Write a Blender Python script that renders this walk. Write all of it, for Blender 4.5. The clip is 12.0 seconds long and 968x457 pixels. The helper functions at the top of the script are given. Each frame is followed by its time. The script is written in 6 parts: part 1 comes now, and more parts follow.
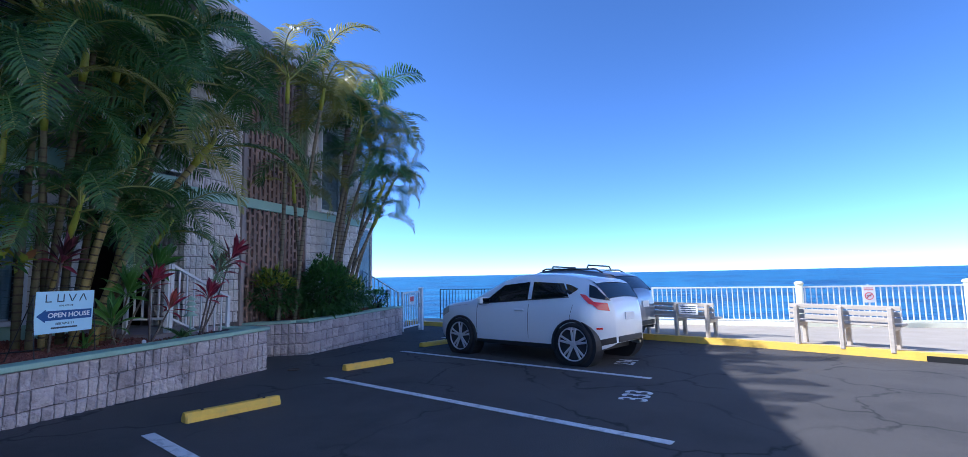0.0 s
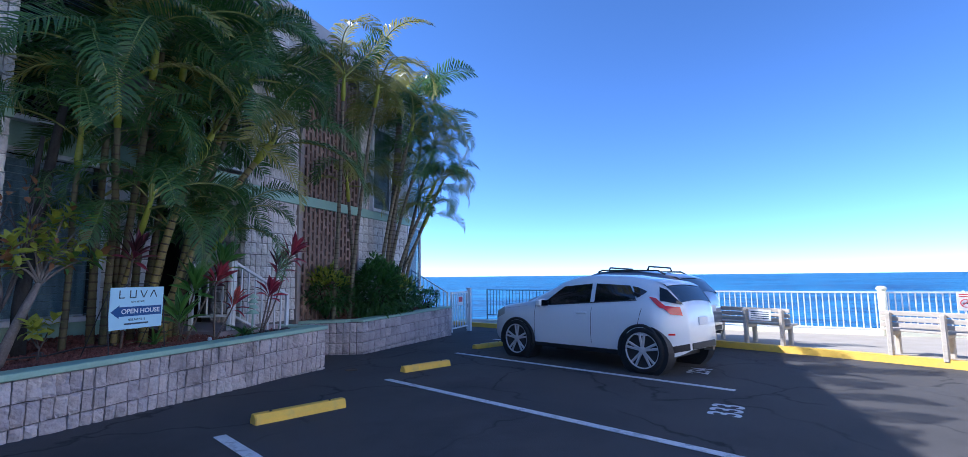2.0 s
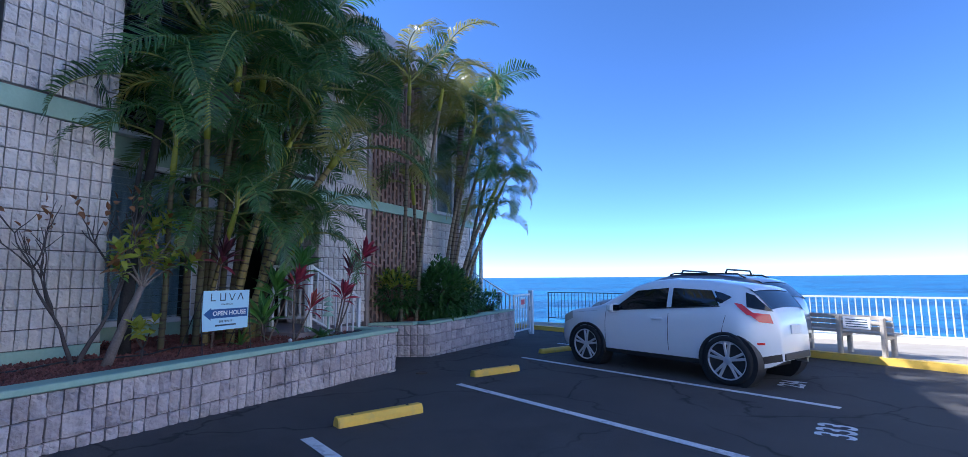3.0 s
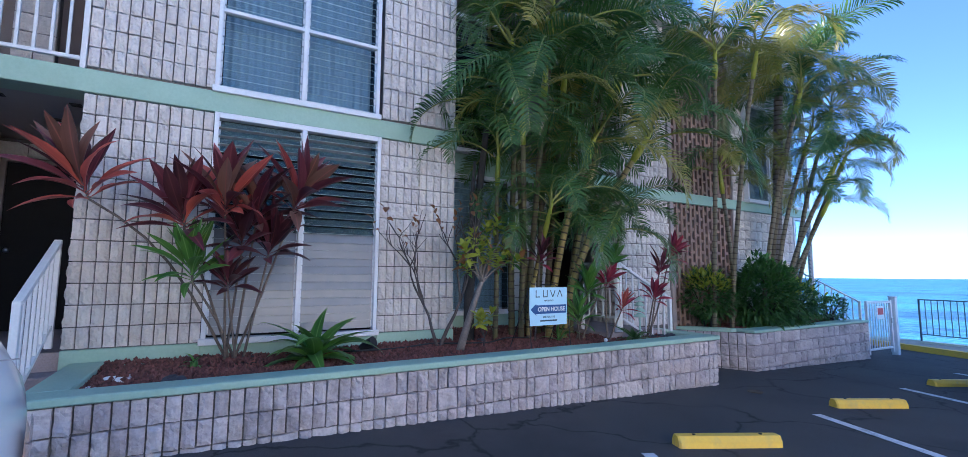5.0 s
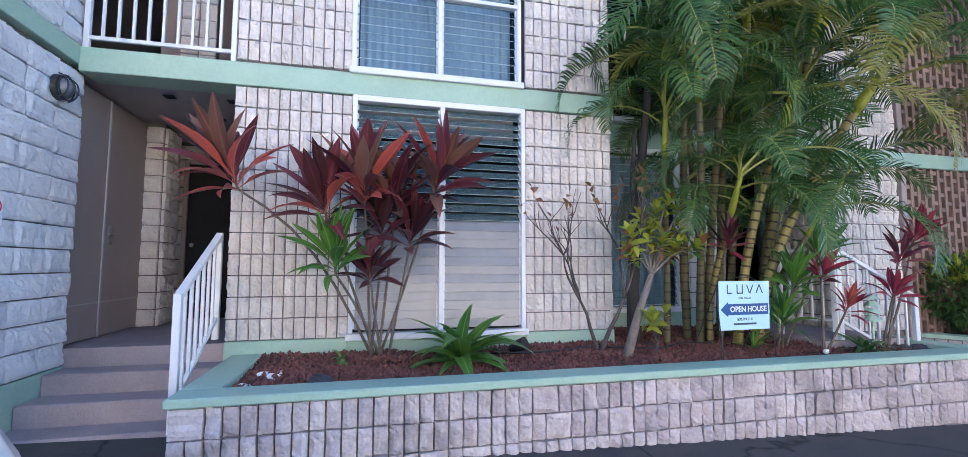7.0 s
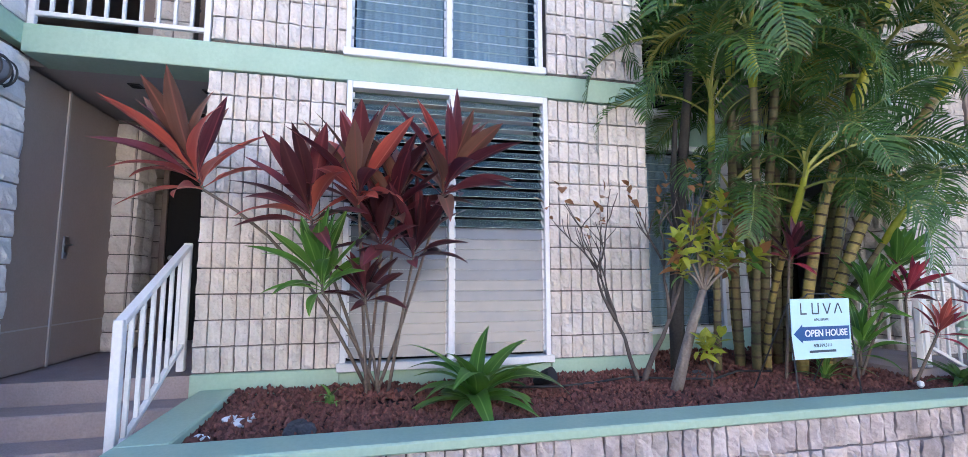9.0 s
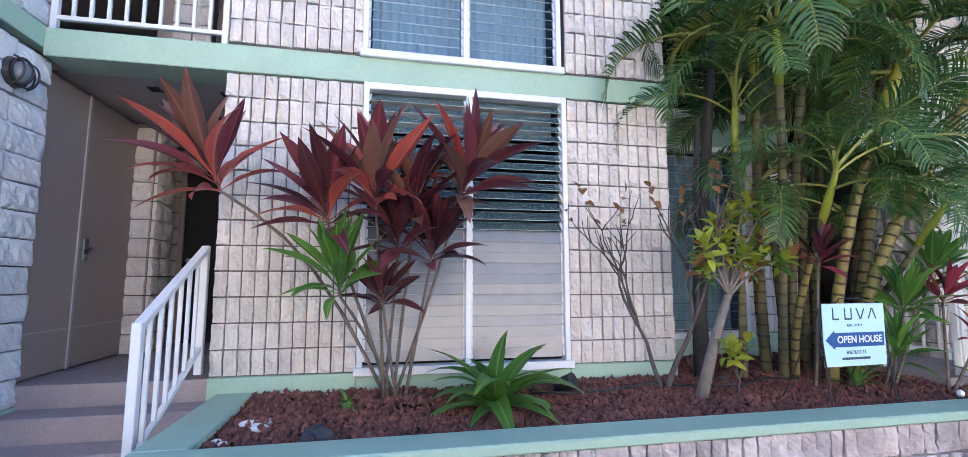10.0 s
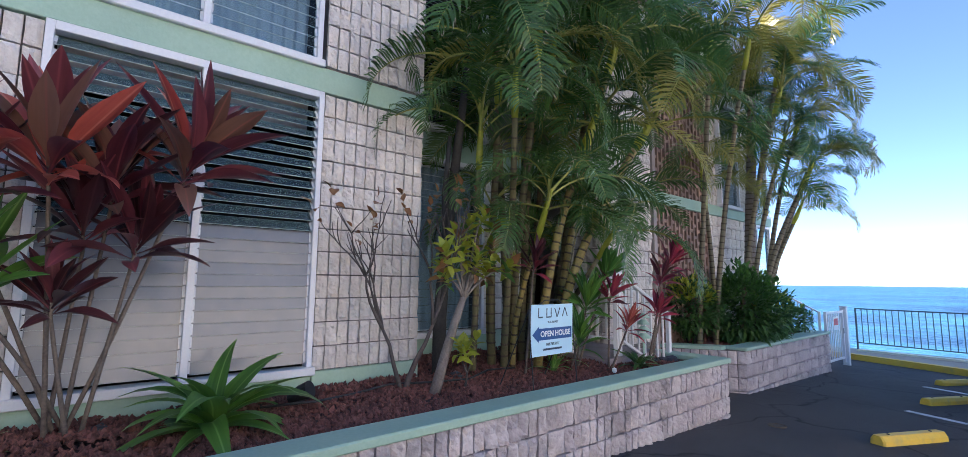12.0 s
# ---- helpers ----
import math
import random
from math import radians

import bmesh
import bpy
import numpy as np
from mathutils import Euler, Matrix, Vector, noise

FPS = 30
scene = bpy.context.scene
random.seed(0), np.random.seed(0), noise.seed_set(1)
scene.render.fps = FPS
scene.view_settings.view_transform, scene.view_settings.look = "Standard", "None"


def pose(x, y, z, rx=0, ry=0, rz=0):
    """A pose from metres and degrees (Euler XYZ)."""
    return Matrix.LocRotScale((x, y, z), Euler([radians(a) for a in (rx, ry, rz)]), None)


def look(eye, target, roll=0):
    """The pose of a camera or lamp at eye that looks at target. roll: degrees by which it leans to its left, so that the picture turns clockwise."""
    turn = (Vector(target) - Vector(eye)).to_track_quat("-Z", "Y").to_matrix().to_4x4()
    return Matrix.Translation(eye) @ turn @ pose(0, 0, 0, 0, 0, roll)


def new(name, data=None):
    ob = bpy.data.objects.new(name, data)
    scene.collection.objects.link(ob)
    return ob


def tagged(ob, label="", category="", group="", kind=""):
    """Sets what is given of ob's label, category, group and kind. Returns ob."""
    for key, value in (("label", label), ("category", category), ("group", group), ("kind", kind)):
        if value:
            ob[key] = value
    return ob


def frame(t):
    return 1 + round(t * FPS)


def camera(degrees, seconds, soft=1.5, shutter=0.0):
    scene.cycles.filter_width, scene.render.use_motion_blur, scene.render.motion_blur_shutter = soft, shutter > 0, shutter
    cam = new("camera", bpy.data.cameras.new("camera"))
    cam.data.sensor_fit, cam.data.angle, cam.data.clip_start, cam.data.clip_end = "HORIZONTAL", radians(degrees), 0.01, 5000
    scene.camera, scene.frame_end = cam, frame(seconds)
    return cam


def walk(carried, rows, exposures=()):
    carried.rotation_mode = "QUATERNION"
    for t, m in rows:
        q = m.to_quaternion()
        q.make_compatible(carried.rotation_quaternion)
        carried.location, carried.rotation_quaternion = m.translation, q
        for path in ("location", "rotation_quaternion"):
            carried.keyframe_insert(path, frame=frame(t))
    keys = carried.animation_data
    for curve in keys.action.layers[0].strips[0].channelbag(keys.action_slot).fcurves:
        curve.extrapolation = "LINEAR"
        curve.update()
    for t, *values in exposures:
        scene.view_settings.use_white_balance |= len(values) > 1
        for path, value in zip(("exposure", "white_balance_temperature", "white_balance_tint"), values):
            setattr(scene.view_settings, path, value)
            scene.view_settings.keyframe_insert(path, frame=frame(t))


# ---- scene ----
cam = camera(92.0, 12.0, soft=0.7)
PATH = [
    (0, (-0.106, 0.756, 1.52), (-0.653, 2.669, 1.717), -1.2),
    (0.5, (-0.175, 0.789, 1.497), (-0.748, 2.695, 1.693), -1.1),
    (1, (-0.305, 0.854, 1.509), (-0.902, 2.753, 1.701), -1.0),
    (1.5, (-0.417, 0.898, 1.536), (-1.087, 2.773, 1.725), -0.7),
    (2, (-0.561, 0.938, 1.522), (-1.257, 2.802, 1.724), -0.6),
    (2.5, (-0.698, 0.969, 1.546), (-1.49, 2.793, 1.752), -0.4),
    (4.5, (-1.272, 0.946, 1.578), (-2.734, 2.295, 1.79), -0.3),
    (5, (-1.445, 0.967, 1.58), (-3.168, 1.963, 1.778), 0.4),
    (5.5, (-1.651, 0.997, 1.566), (-3.52, 1.685, 1.747), 0.7),
    (6, (-1.877, 1.012, 1.584), (-3.8, 1.536, 1.747), 0.6),
    (6.5, (-2.066, 1.047, 1.574), (-4.002, 1.526, 1.724), 0.3),
    (8.5, (-2.887, 1.136, 1.607), (-4.818, 1.622, 1.795), -0.3),
    (9, (-2.996, 1.157, 1.607), (-4.934, 1.609, 1.813), -0.1),
    (9.5, (-3.047, 1.14, 1.613), (-4.991, 1.554, 1.829), -0.1),
    (10, (-3.071, 1.126, 1.608), (-5.018, 1.526, 1.827), 0.0),
    (10.5, (-3.078, 1.129, 1.596), (-5.018, 1.56, 1.819), 0.2),
    (11, (-3.084, 1.175, 1.605), (-4.958, 1.838, 1.821), 0.2),
    (11.5, (-3.06, 1.217, 1.653), (-4.791, 2.2, 1.852), 0.5),
    (12, (-3.04, 1.249, 1.635), (-4.567, 2.521, 1.86), 0.6),
]
walk(cam, [(t, look(eye, target, roll)) for t, eye, target, roll in PATH],
     exposures=[(0, 0.87, 4710, 14), (2.5, 1.02, 4760, 14), (4.5, 1.52, 4720, 10), (5.0, 1.75, 5230, 11), (5.5, 1.64, 5020, 9), (6, 2.07, 5520, 12), (6.5, 2.34, 5770, 12), (8.5, 2.55, 6070, 13), (10.5, 2.6, 6070, 13), (11, 2.62, 6120, 13), (11.5, 2.32, 5970, 13), (12, 1.83, 6120, 13)])

# ---- world, sun ----
SUN_EL, SUN_AZ = radians(38.5), radians(191)          # azimuth: the plan angle from which the sun shines
sun_dir = Vector((math.cos(SUN_EL) * math.cos(SUN_AZ), math.cos(SUN_EL) * math.sin(SUN_AZ), math.sin(SUN_EL)))
world = bpy.data.worlds.new("sky")
scene.world = world
world.use_nodes = True
wn = world.node_tree.nodes
sky = wn.new("ShaderNodeTexSky")
sky.sky_type, sky.sun_disc = "NISHITA", False
sky.sun_elevation, sky.sun_rotation = SUN_EL, math.pi / 2 - SUN_AZ
sky.air_density, sky.dust_density, sky.ozone_density = 0.5, 0.0, 2.6
wn["Background"].inputs["Strength"].default_value = 0.135
world.node_tree.links.new(sky.outputs[0], wn["Background"].inputs["Color"])
sun = new("sun", bpy.data.lights.new("sun", "SUN"))
sun.data.energy, sun.data.angle, sun.data.color = 5.0, radians(0.55), (1.0, 0.83, 0.64)
sun.matrix_world = look(sun_dir * 60, (0, 0, 0))

# ---- materials ----
MATS = {}


def mat(name, a, b=None, rough=0.75, scale=3.0, fine=60.0, bump=0.15, metal=0.0, rnd=0.0, island=0.0, stain=None,
        stain_scale=1.2, stain_amount=0.5, spec=0.5, translucent=0.0, coat=0.0, stretch=(1, 1, 1)):
    """A procedural surface: two colours mixed by a coarse and a fine noise, a stain, relief."""
    m = bpy.data.materials.new(name)
    m.use_nodes = True
    nt = m.node_tree
    n, l = nt.nodes, nt.links
    p = n["Principled BSDF"]
    b = b or tuple(c * 0.8 for c in a)
    geo = n.new("ShaderNodeNewGeometry")
    mp = n.new("ShaderNodeMapping")
    mp.inputs["Scale"].default_value = stretch
    l.new(geo.outputs["Position"], mp.inputs["Vector"])
    n1 = n.new("ShaderNodeTexNoise")
    n1.inputs["Scale"].default_value, n1.inputs["Detail"].default_value = scale, 5
    n2 = n.new("ShaderNodeTexNoise")
    n2.inputs["Scale"].default_value, n2.inputs["Detail"].default_value = fine, 3
    for q in (n1, n2):
        l.new(mp.outputs[0], q.inputs["Vector"])
    add = n.new("ShaderNodeMath")
    add.operation = "ADD"
    l.new(n1.outputs["Fac"], add.inputs[0])
    l.new(n2.outputs["Fac"], add.inputs[1])
    last = add
    if rnd:
        info = n.new("ShaderNodeObjectInfo")
        ma = n.new("ShaderNodeMath")
        ma.operation = "MULTIPLY_ADD"
        ma.inputs[1].default_value = rnd
        l.new(info.outputs["Random"], ma.inputs[0])
        l.new(last.outputs[0], ma.inputs[2])
        last = ma
    if island:
        ma = n.new("ShaderNodeMath")
        ma.operation = "MULTIPLY_ADD"
        ma.inputs[1].default_value = island
        l.new(geo.outputs["Random Per Island"], ma.inputs[0])
        l.new(last.outputs[0], ma.inputs[2])
        last = ma
    mid = 1.0 + (rnd + island) / 2
    rng = n.new("ShaderNodeMapRange")
    rng.inputs["From Min"].default_value, rng.inputs["From Max"].default_value = mid - 0.35 - (rnd + island) / 2, mid + 0.35 + (rnd + island) / 2
    l.new(last.outputs[0], rng.inputs["Value"])
    mix = n.new("ShaderNodeMix")
    mix.data_type = "RGBA"
    mix.inputs[6].default_value, mix.inputs[7].default_value = (*a, 1), (*b, 1)
    l.new(rng.outputs[0], mix.inputs[0])
    out = mix
    if stain:
        n3 = n.new("ShaderNodeTexNoise")
        n3.inputs["Scale"].default_value, n3.inputs["Detail"].default_value, n3.inputs["Roughness"].default_value = stain_scale, 6, 0.65
        l.new(geo.outputs["Position"], n3.inputs["Vector"])
        r3 = n.new("ShaderNodeMapRange")
        r3.inputs["From Min"].default_value, r3.inputs["From Max"].default_value, r3.inputs["To Max"].default_value = 0.52, 0.72, stain_amount
        l.new(n3.outputs["Fac"], r3.inputs["Value"])
        mix2 = n.new("ShaderNodeMix")
        mix2.data_type = "RGBA"
        mix2.inputs[7].default_value = (*stain, 1)
        l.new(r3.outputs[0], mix2.inputs[0])
        l.new(mix.outputs[2], mix2.inputs[6])
        out = mix2
    l.new(out.outputs[2], p.inputs["Base Color"])
    p.inputs["Roughness"].default_value, p.inputs["Metallic"].default_value = rough, metal
    p.inputs["Specular IOR Level"].default_value = spec
    p.inputs["Coat Weight"].default_value = coat
    p.inputs["Coat Roughness"].default_value = 0.04
    if bump:
        bp = n.new("ShaderNodeBump")
        bp.inputs["Strength"].default_value, bp.inputs["Distance"].default_value = min(1.0, bump), 0.012
        l.new(add.outputs[0], bp.inputs["Height"])
        l.new(bp.outputs[0], p.inputs["Normal"])
    if translucent:
        tr = n.new("ShaderNodeBsdfTranslucent")
        l.new(out.outputs[2], tr.inputs["Color"])
        ms = n.new("ShaderNodeMixShader")
        ms.inputs[0].default_value = translucent
        l.new(p.outputs[0], ms.inputs[1])
        l.new(tr.outputs[0], ms.inputs[2])
        l.new(ms.outputs[0], n["Material Output"].inputs["Surface"])
    MATS[name] = m
    return m


def glass_mat(name, colour, rough=0.03, clear=0.35):
    """A tinted pane: partly clear, with a mirror gloss."""
    m = bpy.data.materials.new(name)
    m.use_nodes = True
    n, l = m.node_tree.nodes, m.node_tree.links
    p = n["Principled BSDF"]
    p.inputs["Base Color"].default_value = (*colour, 1)
    p.inputs["Roughness"].default_value = rough
    tr = n.new("ShaderNodeBsdfTransparent")
    tr.inputs["Color"].default_value = (0.8, 0.88, 0.9, 1)
    ms = n.new("ShaderNodeMixShader")
    ms.inputs[0].default_value = clear
    l.new(p.outputs[0], ms.inputs[1])
    l.new(tr.outputs[0], ms.inputs[2])
    l.new(ms.outputs[0], n["Material Output"].inputs["Surface"])
    return m


BLOCK = mat("split_face_block", (0.58, 0.52, 0.46), (0.80, 0.75, 0.69), 0.92, 5, 45, 1.0, rnd=0.45, stain=(0.42, 0.36, 0.30), stain_amount=0.35)
BLOCK_LOW = mat("planter_block", (0.36, 0.31, 0.31), (0.72, 0.65, 0.62), 0.92, 5, 45, 0.9, rnd=0.55, stain=(0.17, 0.15, 0.14), stain_scale=2.6, stain_amount=0.75)
BLOCK_WING = mat("painted_block", (0.62, 0.62, 0.62), (0.74, 0.74, 0.73), 0.9, 4, 60, 0.7, rnd=0.2)
MORTAR = mat("mortar", (0.13, 0.115, 0.105), (0.21, 0.19, 0.17), 0.95, 6, 80, 0.4)
GREEN = mat("green_paint", (0.33, 0.49, 0.37), (0.40, 0.56, 0.44), 0.6, 2.5, 40, 0.15, stain=(0.30, 0.43, 0.33), stain_scale=1.5, stain_amount=0.5)
WHITE = mat("white_paint", (0.80, 0.80, 0.79), (0.70, 0.70, 0.69), 0.45, 3, 50, 0.06)
ALU = mat("white_aluminium", (0.78, 0.79, 0.80), (0.70, 0.71, 0.73), 0.35, 3, 60, 0.04)
PLASTER = mat("pale_plaster", (0.78, 0.74, 0.66), (0.84, 0.80, 0.73), 0.85, 2, 40, 0.1)
CREAM = mat("cream_paint", (0.80, 0.80, 0.58), (0.86, 0.85, 0.68), 0.6, 3, 40, 0.1)
DOORPAINT = mat("taupe_paint", (0.30, 0.245, 0.215), (0.34, 0.28, 0.25), 0.5, 2, 60, 0.05)
SOFFIT = mat("soffit_plaster", (0.40, 0.37, 0.36), (0.46, 0.43, 0.42), 0.85, 3, 90, 0.3)
# Near black that stands in for unlit depth in rooms and openings.
DARK = mat("unlit_black", (0.006, 0.006, 0.007), (0.010, 0.010, 0.010), 0.8, 2, 30, 0.0)
STEP = mat("step_concrete", (0.30, 0.25, 0.25), (0.40, 0.34, 0.34), 0.85, 3, 70, 0.3, stain=(0.2, 0.17, 0.17))
CONC = mat("pale_concrete", (0.36, 0.315, 0.24), (0.46, 0.41, 0.325), 0.9, 2, 60, 0.25, stain=(0.36, 0.31, 0.25), stain_amount=0.5)
YELLOW = mat("yellow_paint", (0.90, 0.60, 0.07), (0.80, 0.52, 0.08), 0.6, 4, 45, 0.25, stain=(0.42, 0.36, 0.2), stain_scale=5, stain_amount=0.5)
LINEPAINT = mat("line_paint", (0.85, 0.85, 0.83), (0.68, 0.68, 0.68), 0.7, 6, 70, 0.2, stain=(0.12, 0.12, 0.12), stain_scale=9, stain_amount=0.7)
SOIL = mat("soil", (0.028, 0.013, 0.011), (0.06, 0.026, 0.022), 0.95, 10, 80, 0.8)
CINDER = mat("cinder", (0.055, 0.022, 0.019), (0.31, 0.125, 0.095), 0.95, 20, 150, 0.6, island=0.8)
TIMBER = mat("bench_timber", (0.46, 0.40, 0.31), (0.60, 0.54, 0.44), 0.8, 3, 50, 0.3, stretch=(1, 1, 6))
LATTICE = mat("brown_screen", (0.25, 0.155, 0.115), (0.35, 0.23, 0.175), 0.75, 3, 50, 0.2)
BLACK = mat("black_plastic", (0.018, 0.018, 0.02), (0.03, 0.03, 0.03), 0.5, 4, 60, 0.05)
# Shade colour of the first sea railing; also the end lantern's dark paint.
DARKRAIL = mat("rail_shade_dark_paint", (0.10, 0.13, 0.15), (0.14, 0.17, 0.19), 0.5, 3, 50, 0.05)
RUBBER = mat("tyre_rubber", (0.018, 0.018, 0.018), (0.028, 0.028, 0.028), 0.85, 4, 60, 0.2)
ALLOY = mat("alloy", (0.72, 0.72, 0.72), (0.62, 0.62, 0.62), 0.3, 4, 60, 0.0, metal=0.35)
STEEL = mat("steel", (0.5, 0.5, 0.5), (0.42, 0.42, 0.42), 0.3, 4, 60, 0.0, metal=1.0)
CARWHITE = mat("white_car_paint", (0.88, 0.90, 0.90), (0.86, 0.88, 0.88), 0.3, 1, 20, 0.0, coat=1.0)
CARSILVER = mat("grey_car_paint", (0.30, 0.29, 0.30), (0.27, 0.26, 0.28), 0.3, 1, 20, 0.0, metal=0.6, coat=1.0)
CARGLASS = mat("car_glass", (0.008, 0.010, 0.012), (0.008, 0.010, 0.012), 0.03, 1, 10, 0.0, spec=0.6)
REDLENS = mat("red_lens", (0.80, 0.03, 0.02), (0.65, 0.02, 0.015), 0.12, 5, 60, 0.0, coat=1.0)
AMBER = mat("amber_lens", (0.75, 0.28, 0.03), (0.65, 0.22, 0.02), 0.2, 5, 60, 0.0, coat=1.0)
CLEARLENS = mat("headlamp_lens", (0.50, 0.50, 0.47), (0.66, 0.65, 0.60), 0.12, 8, 60, 0.0, coat=1.0)
SIGNBLUE = mat("sign_pale_blue", (0.50, 0.74, 0.86), (0.54, 0.77, 0.88), 0.4, 2, 40, 0.0)
SIGNWHITE = mat("sign_white", (0.82, 0.83, 0.84), (0.76, 0.77, 0.78), 0.4, 2, 40, 0.0)
SIGNNAVY = mat("sign_navy", (0.015, 0.075, 0.24), (0.02, 0.09, 0.27), 0.4, 2, 40, 0.0)
SIGNRED = mat("sign_red", (0.55, 0.05, 0.05), (0.5, 0.04, 0.04), 0.5, 2, 40, 0.0)
INK = mat("ink", (0.03, 0.06, 0.09), (0.04, 0.07, 0.1), 0.5, 2, 40, 0.0)
CURTAIN = mat("pale_curtain", (0.66, 0.71, 0.80), (0.76, 0.80, 0.86), 0.9, 2, 60, 0.1, stretch=(1, 1, 0.1))
BLIND = mat("vertical_blind", (0.55, 0.55, 0.52), (0.65, 0.64, 0.6), 0.7, 2, 60, 0.05)
FROST = mat("obscure_glass", (0.15, 0.17, 0.20), (0.22, 0.225, 0.235), 0.2, 0.7, 6, 0.0, spec=0.6)
EDGE = mat("glass_edge", (0.50, 0.58, 0.56), (0.60, 0.66, 0.64), 0.25, 3, 30, 0.0)
LOUVRE = glass_mat("louvre_glass", (0.10, 0.15, 0.15), 0.05, 0.35)
PANE = glass_mat("window_glass", (0.05, 0.08, 0.10), 0.02, 0.84)
ROCK = mat("lava_rock", (0.04, 0.042, 0.045), (0.09, 0.09, 0.10), 0.9, 12, 90, 0.8)
LEAF = {}
# Gold fronds carry sunlight in their leaf colour.
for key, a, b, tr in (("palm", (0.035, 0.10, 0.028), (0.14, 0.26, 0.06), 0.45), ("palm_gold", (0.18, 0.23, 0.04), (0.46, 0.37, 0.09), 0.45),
                      ("palm_dry", (0.40, 0.32, 0.22), (0.50, 0.43, 0.33), 0.3), ("shrub", (0.038, 0.105, 0.028), (0.11, 0.22, 0.05), 0.35),
                      ("lime", (0.24, 0.34, 0.03), (0.58, 0.56, 0.08), 0.45), ("green", (0.065, 0.18, 0.035), (0.15, 0.31, 0.06), 0.4),
                      ("maroon", (0.055, 0.016, 0.018), (0.20, 0.040, 0.040), 0.35), ("crimson", (0.36, 0.04, 0.03), (0.62, 0.10, 0.06), 0.4),
                      ("bronze", (0.12, 0.06, 0.035), (0.22, 0.10, 0.06), 0.3), ("magenta", (0.24, 0.02, 0.05), (0.38, 0.04, 0.07), 0.35),
                      ("brown", (0.22, 0.09, 0.03), (0.32, 0.15, 0.06), 0.3)):
    LEAF[key] = mat("leaf_" + key, a, b, 0.33, 5, 40, 0.1, island=0.6, translucent=tr)


def blade_material(name, a, b, rib, tr):
    """A long leaf: streaks along the blade, a paler midrib, each leaf a little different."""
    m = bpy.data.materials.new(name)
    m.use_nodes = True
    n, l = m.node_tree.nodes, m.node_tree.links
    p = n["Principled BSDF"]
    tc = n.new("ShaderNodeTexCoord")
    mp = n.new("ShaderNodeMapping")
    mp.inputs["Scale"].default_value = (3.5, 55, 3.5)
    l.new(tc.outputs["Object"], mp.inputs["Vector"])
    nz = n.new("ShaderNodeTexNoise")
    nz.inputs["Scale"].default_value, nz.inputs["Detail"].default_value = 1.0, 4
    l.new(mp.outputs[0], nz.inputs["Vector"])
    info = n.new("ShaderNodeObjectInfo")
    ma = n.new("ShaderNodeMath")
    ma.operation = "MULTIPLY_ADD"
    ma.inputs[1].default_value = 0.9
    l.new(info.outputs["Random"], ma.inputs[0])
    l.new(nz.outputs["Fac"], ma.inputs[2])
    rg = n.new("ShaderNodeMapRange")
    rg.inputs["From Min"].default_value, rg.inputs["From Max"].default_value = 0.4, 1.45
    l.new(ma.outputs[0], rg.inputs["Value"])
    mx = n.new("ShaderNodeMix")
    mx.data_type = "RGBA"
    mx.inputs[6].default_value, mx.inputs[7].default_value = (*a, 1), (*b, 1)
    l.new(rg.outputs[0], mx.inputs[0])
    sp = n.new("ShaderNodeSeparateXYZ")
    l.new(tc.outputs["Object"], sp.inputs[0])
    ab = n.new("ShaderNodeMath")
    ab.operation = "ABSOLUTE"
    l.new(sp.outputs["Y"], ab.inputs[0])
    rr = n.new("ShaderNodeMapRange")
    rr.inputs["From Min"].default_value, rr.inputs["From Max"].default_value = 0.002, 0.006
    rr.inputs["To Min"].default_value, rr.inputs["To Max"].default_value = 0.8, 0.0
    l.new(ab.outputs[0], rr.inputs["Value"])
    m2 = n.new("ShaderNodeMix")
    m2.data_type = "RGBA"
    m2.inputs[7].default_value = (*rib, 1)
    l.new(rr.outputs[0], m2.inputs[0])
    l.new(mx.outputs[2], m2.inputs[6])
    l.new(m2.outputs[2], p.inputs["Base Color"])
    p.inputs["Roughness"].default_value, p.inputs["Specular IOR Level"].default_value = 0.33, 0.5
    bp = n.new("ShaderNodeBump")
    bp.inputs["Strength"].default_value, bp.inputs["Distance"].default_value = 0.25, 0.004
    l.new(nz.outputs["Fac"], bp.inputs["Height"])
    l.new(bp.outputs[0], p.inputs["Normal"])
    t = n.new("ShaderNodeBsdfTranslucent")
    l.new(m2.outputs[2], t.inputs["Color"])
    ms = n.new("ShaderNodeMixShader")
    ms.inputs[0].default_value = tr
    l.new(p.outputs[0], ms.inputs[1])
    l.new(t.outputs[0], ms.inputs[2])
    l.new(ms.outputs[0], n["Material Output"].inputs["Surface"])
    return m


BLADE = {k: blade_material("blade_" + k, a, b, rib, tr) for k, a, b, rib, tr in (
    ("maroon", (0.075, 0.018, 0.028), (0.24, 0.062, 0.075), (0.30, 0.08, 0.09), 0.3),
    ("dark", (0.035, 0.012, 0.016), (0.10, 0.03, 0.035), (0.14, 0.05, 0.05), 0.25),
    ("crimson", (0.30, 0.045, 0.045), (0.66, 0.15, 0.10), (0.70, 0.22, 0.16), 0.35),
    ("bronze", (0.13, 0.062, 0.045), (0.26, 0.13, 0.09), (0.32, 0.12, 0.09), 0.3),
    ("magenta", (0.20, 0.02, 0.045), (0.42, 0.05, 0.08), (0.45, 0.10, 0.12), 0.35),
    ("green", (0.06, 0.165, 0.03), (0.17, 0.36, 0.06), (0.26, 0.45, 0.12), 0.4))}
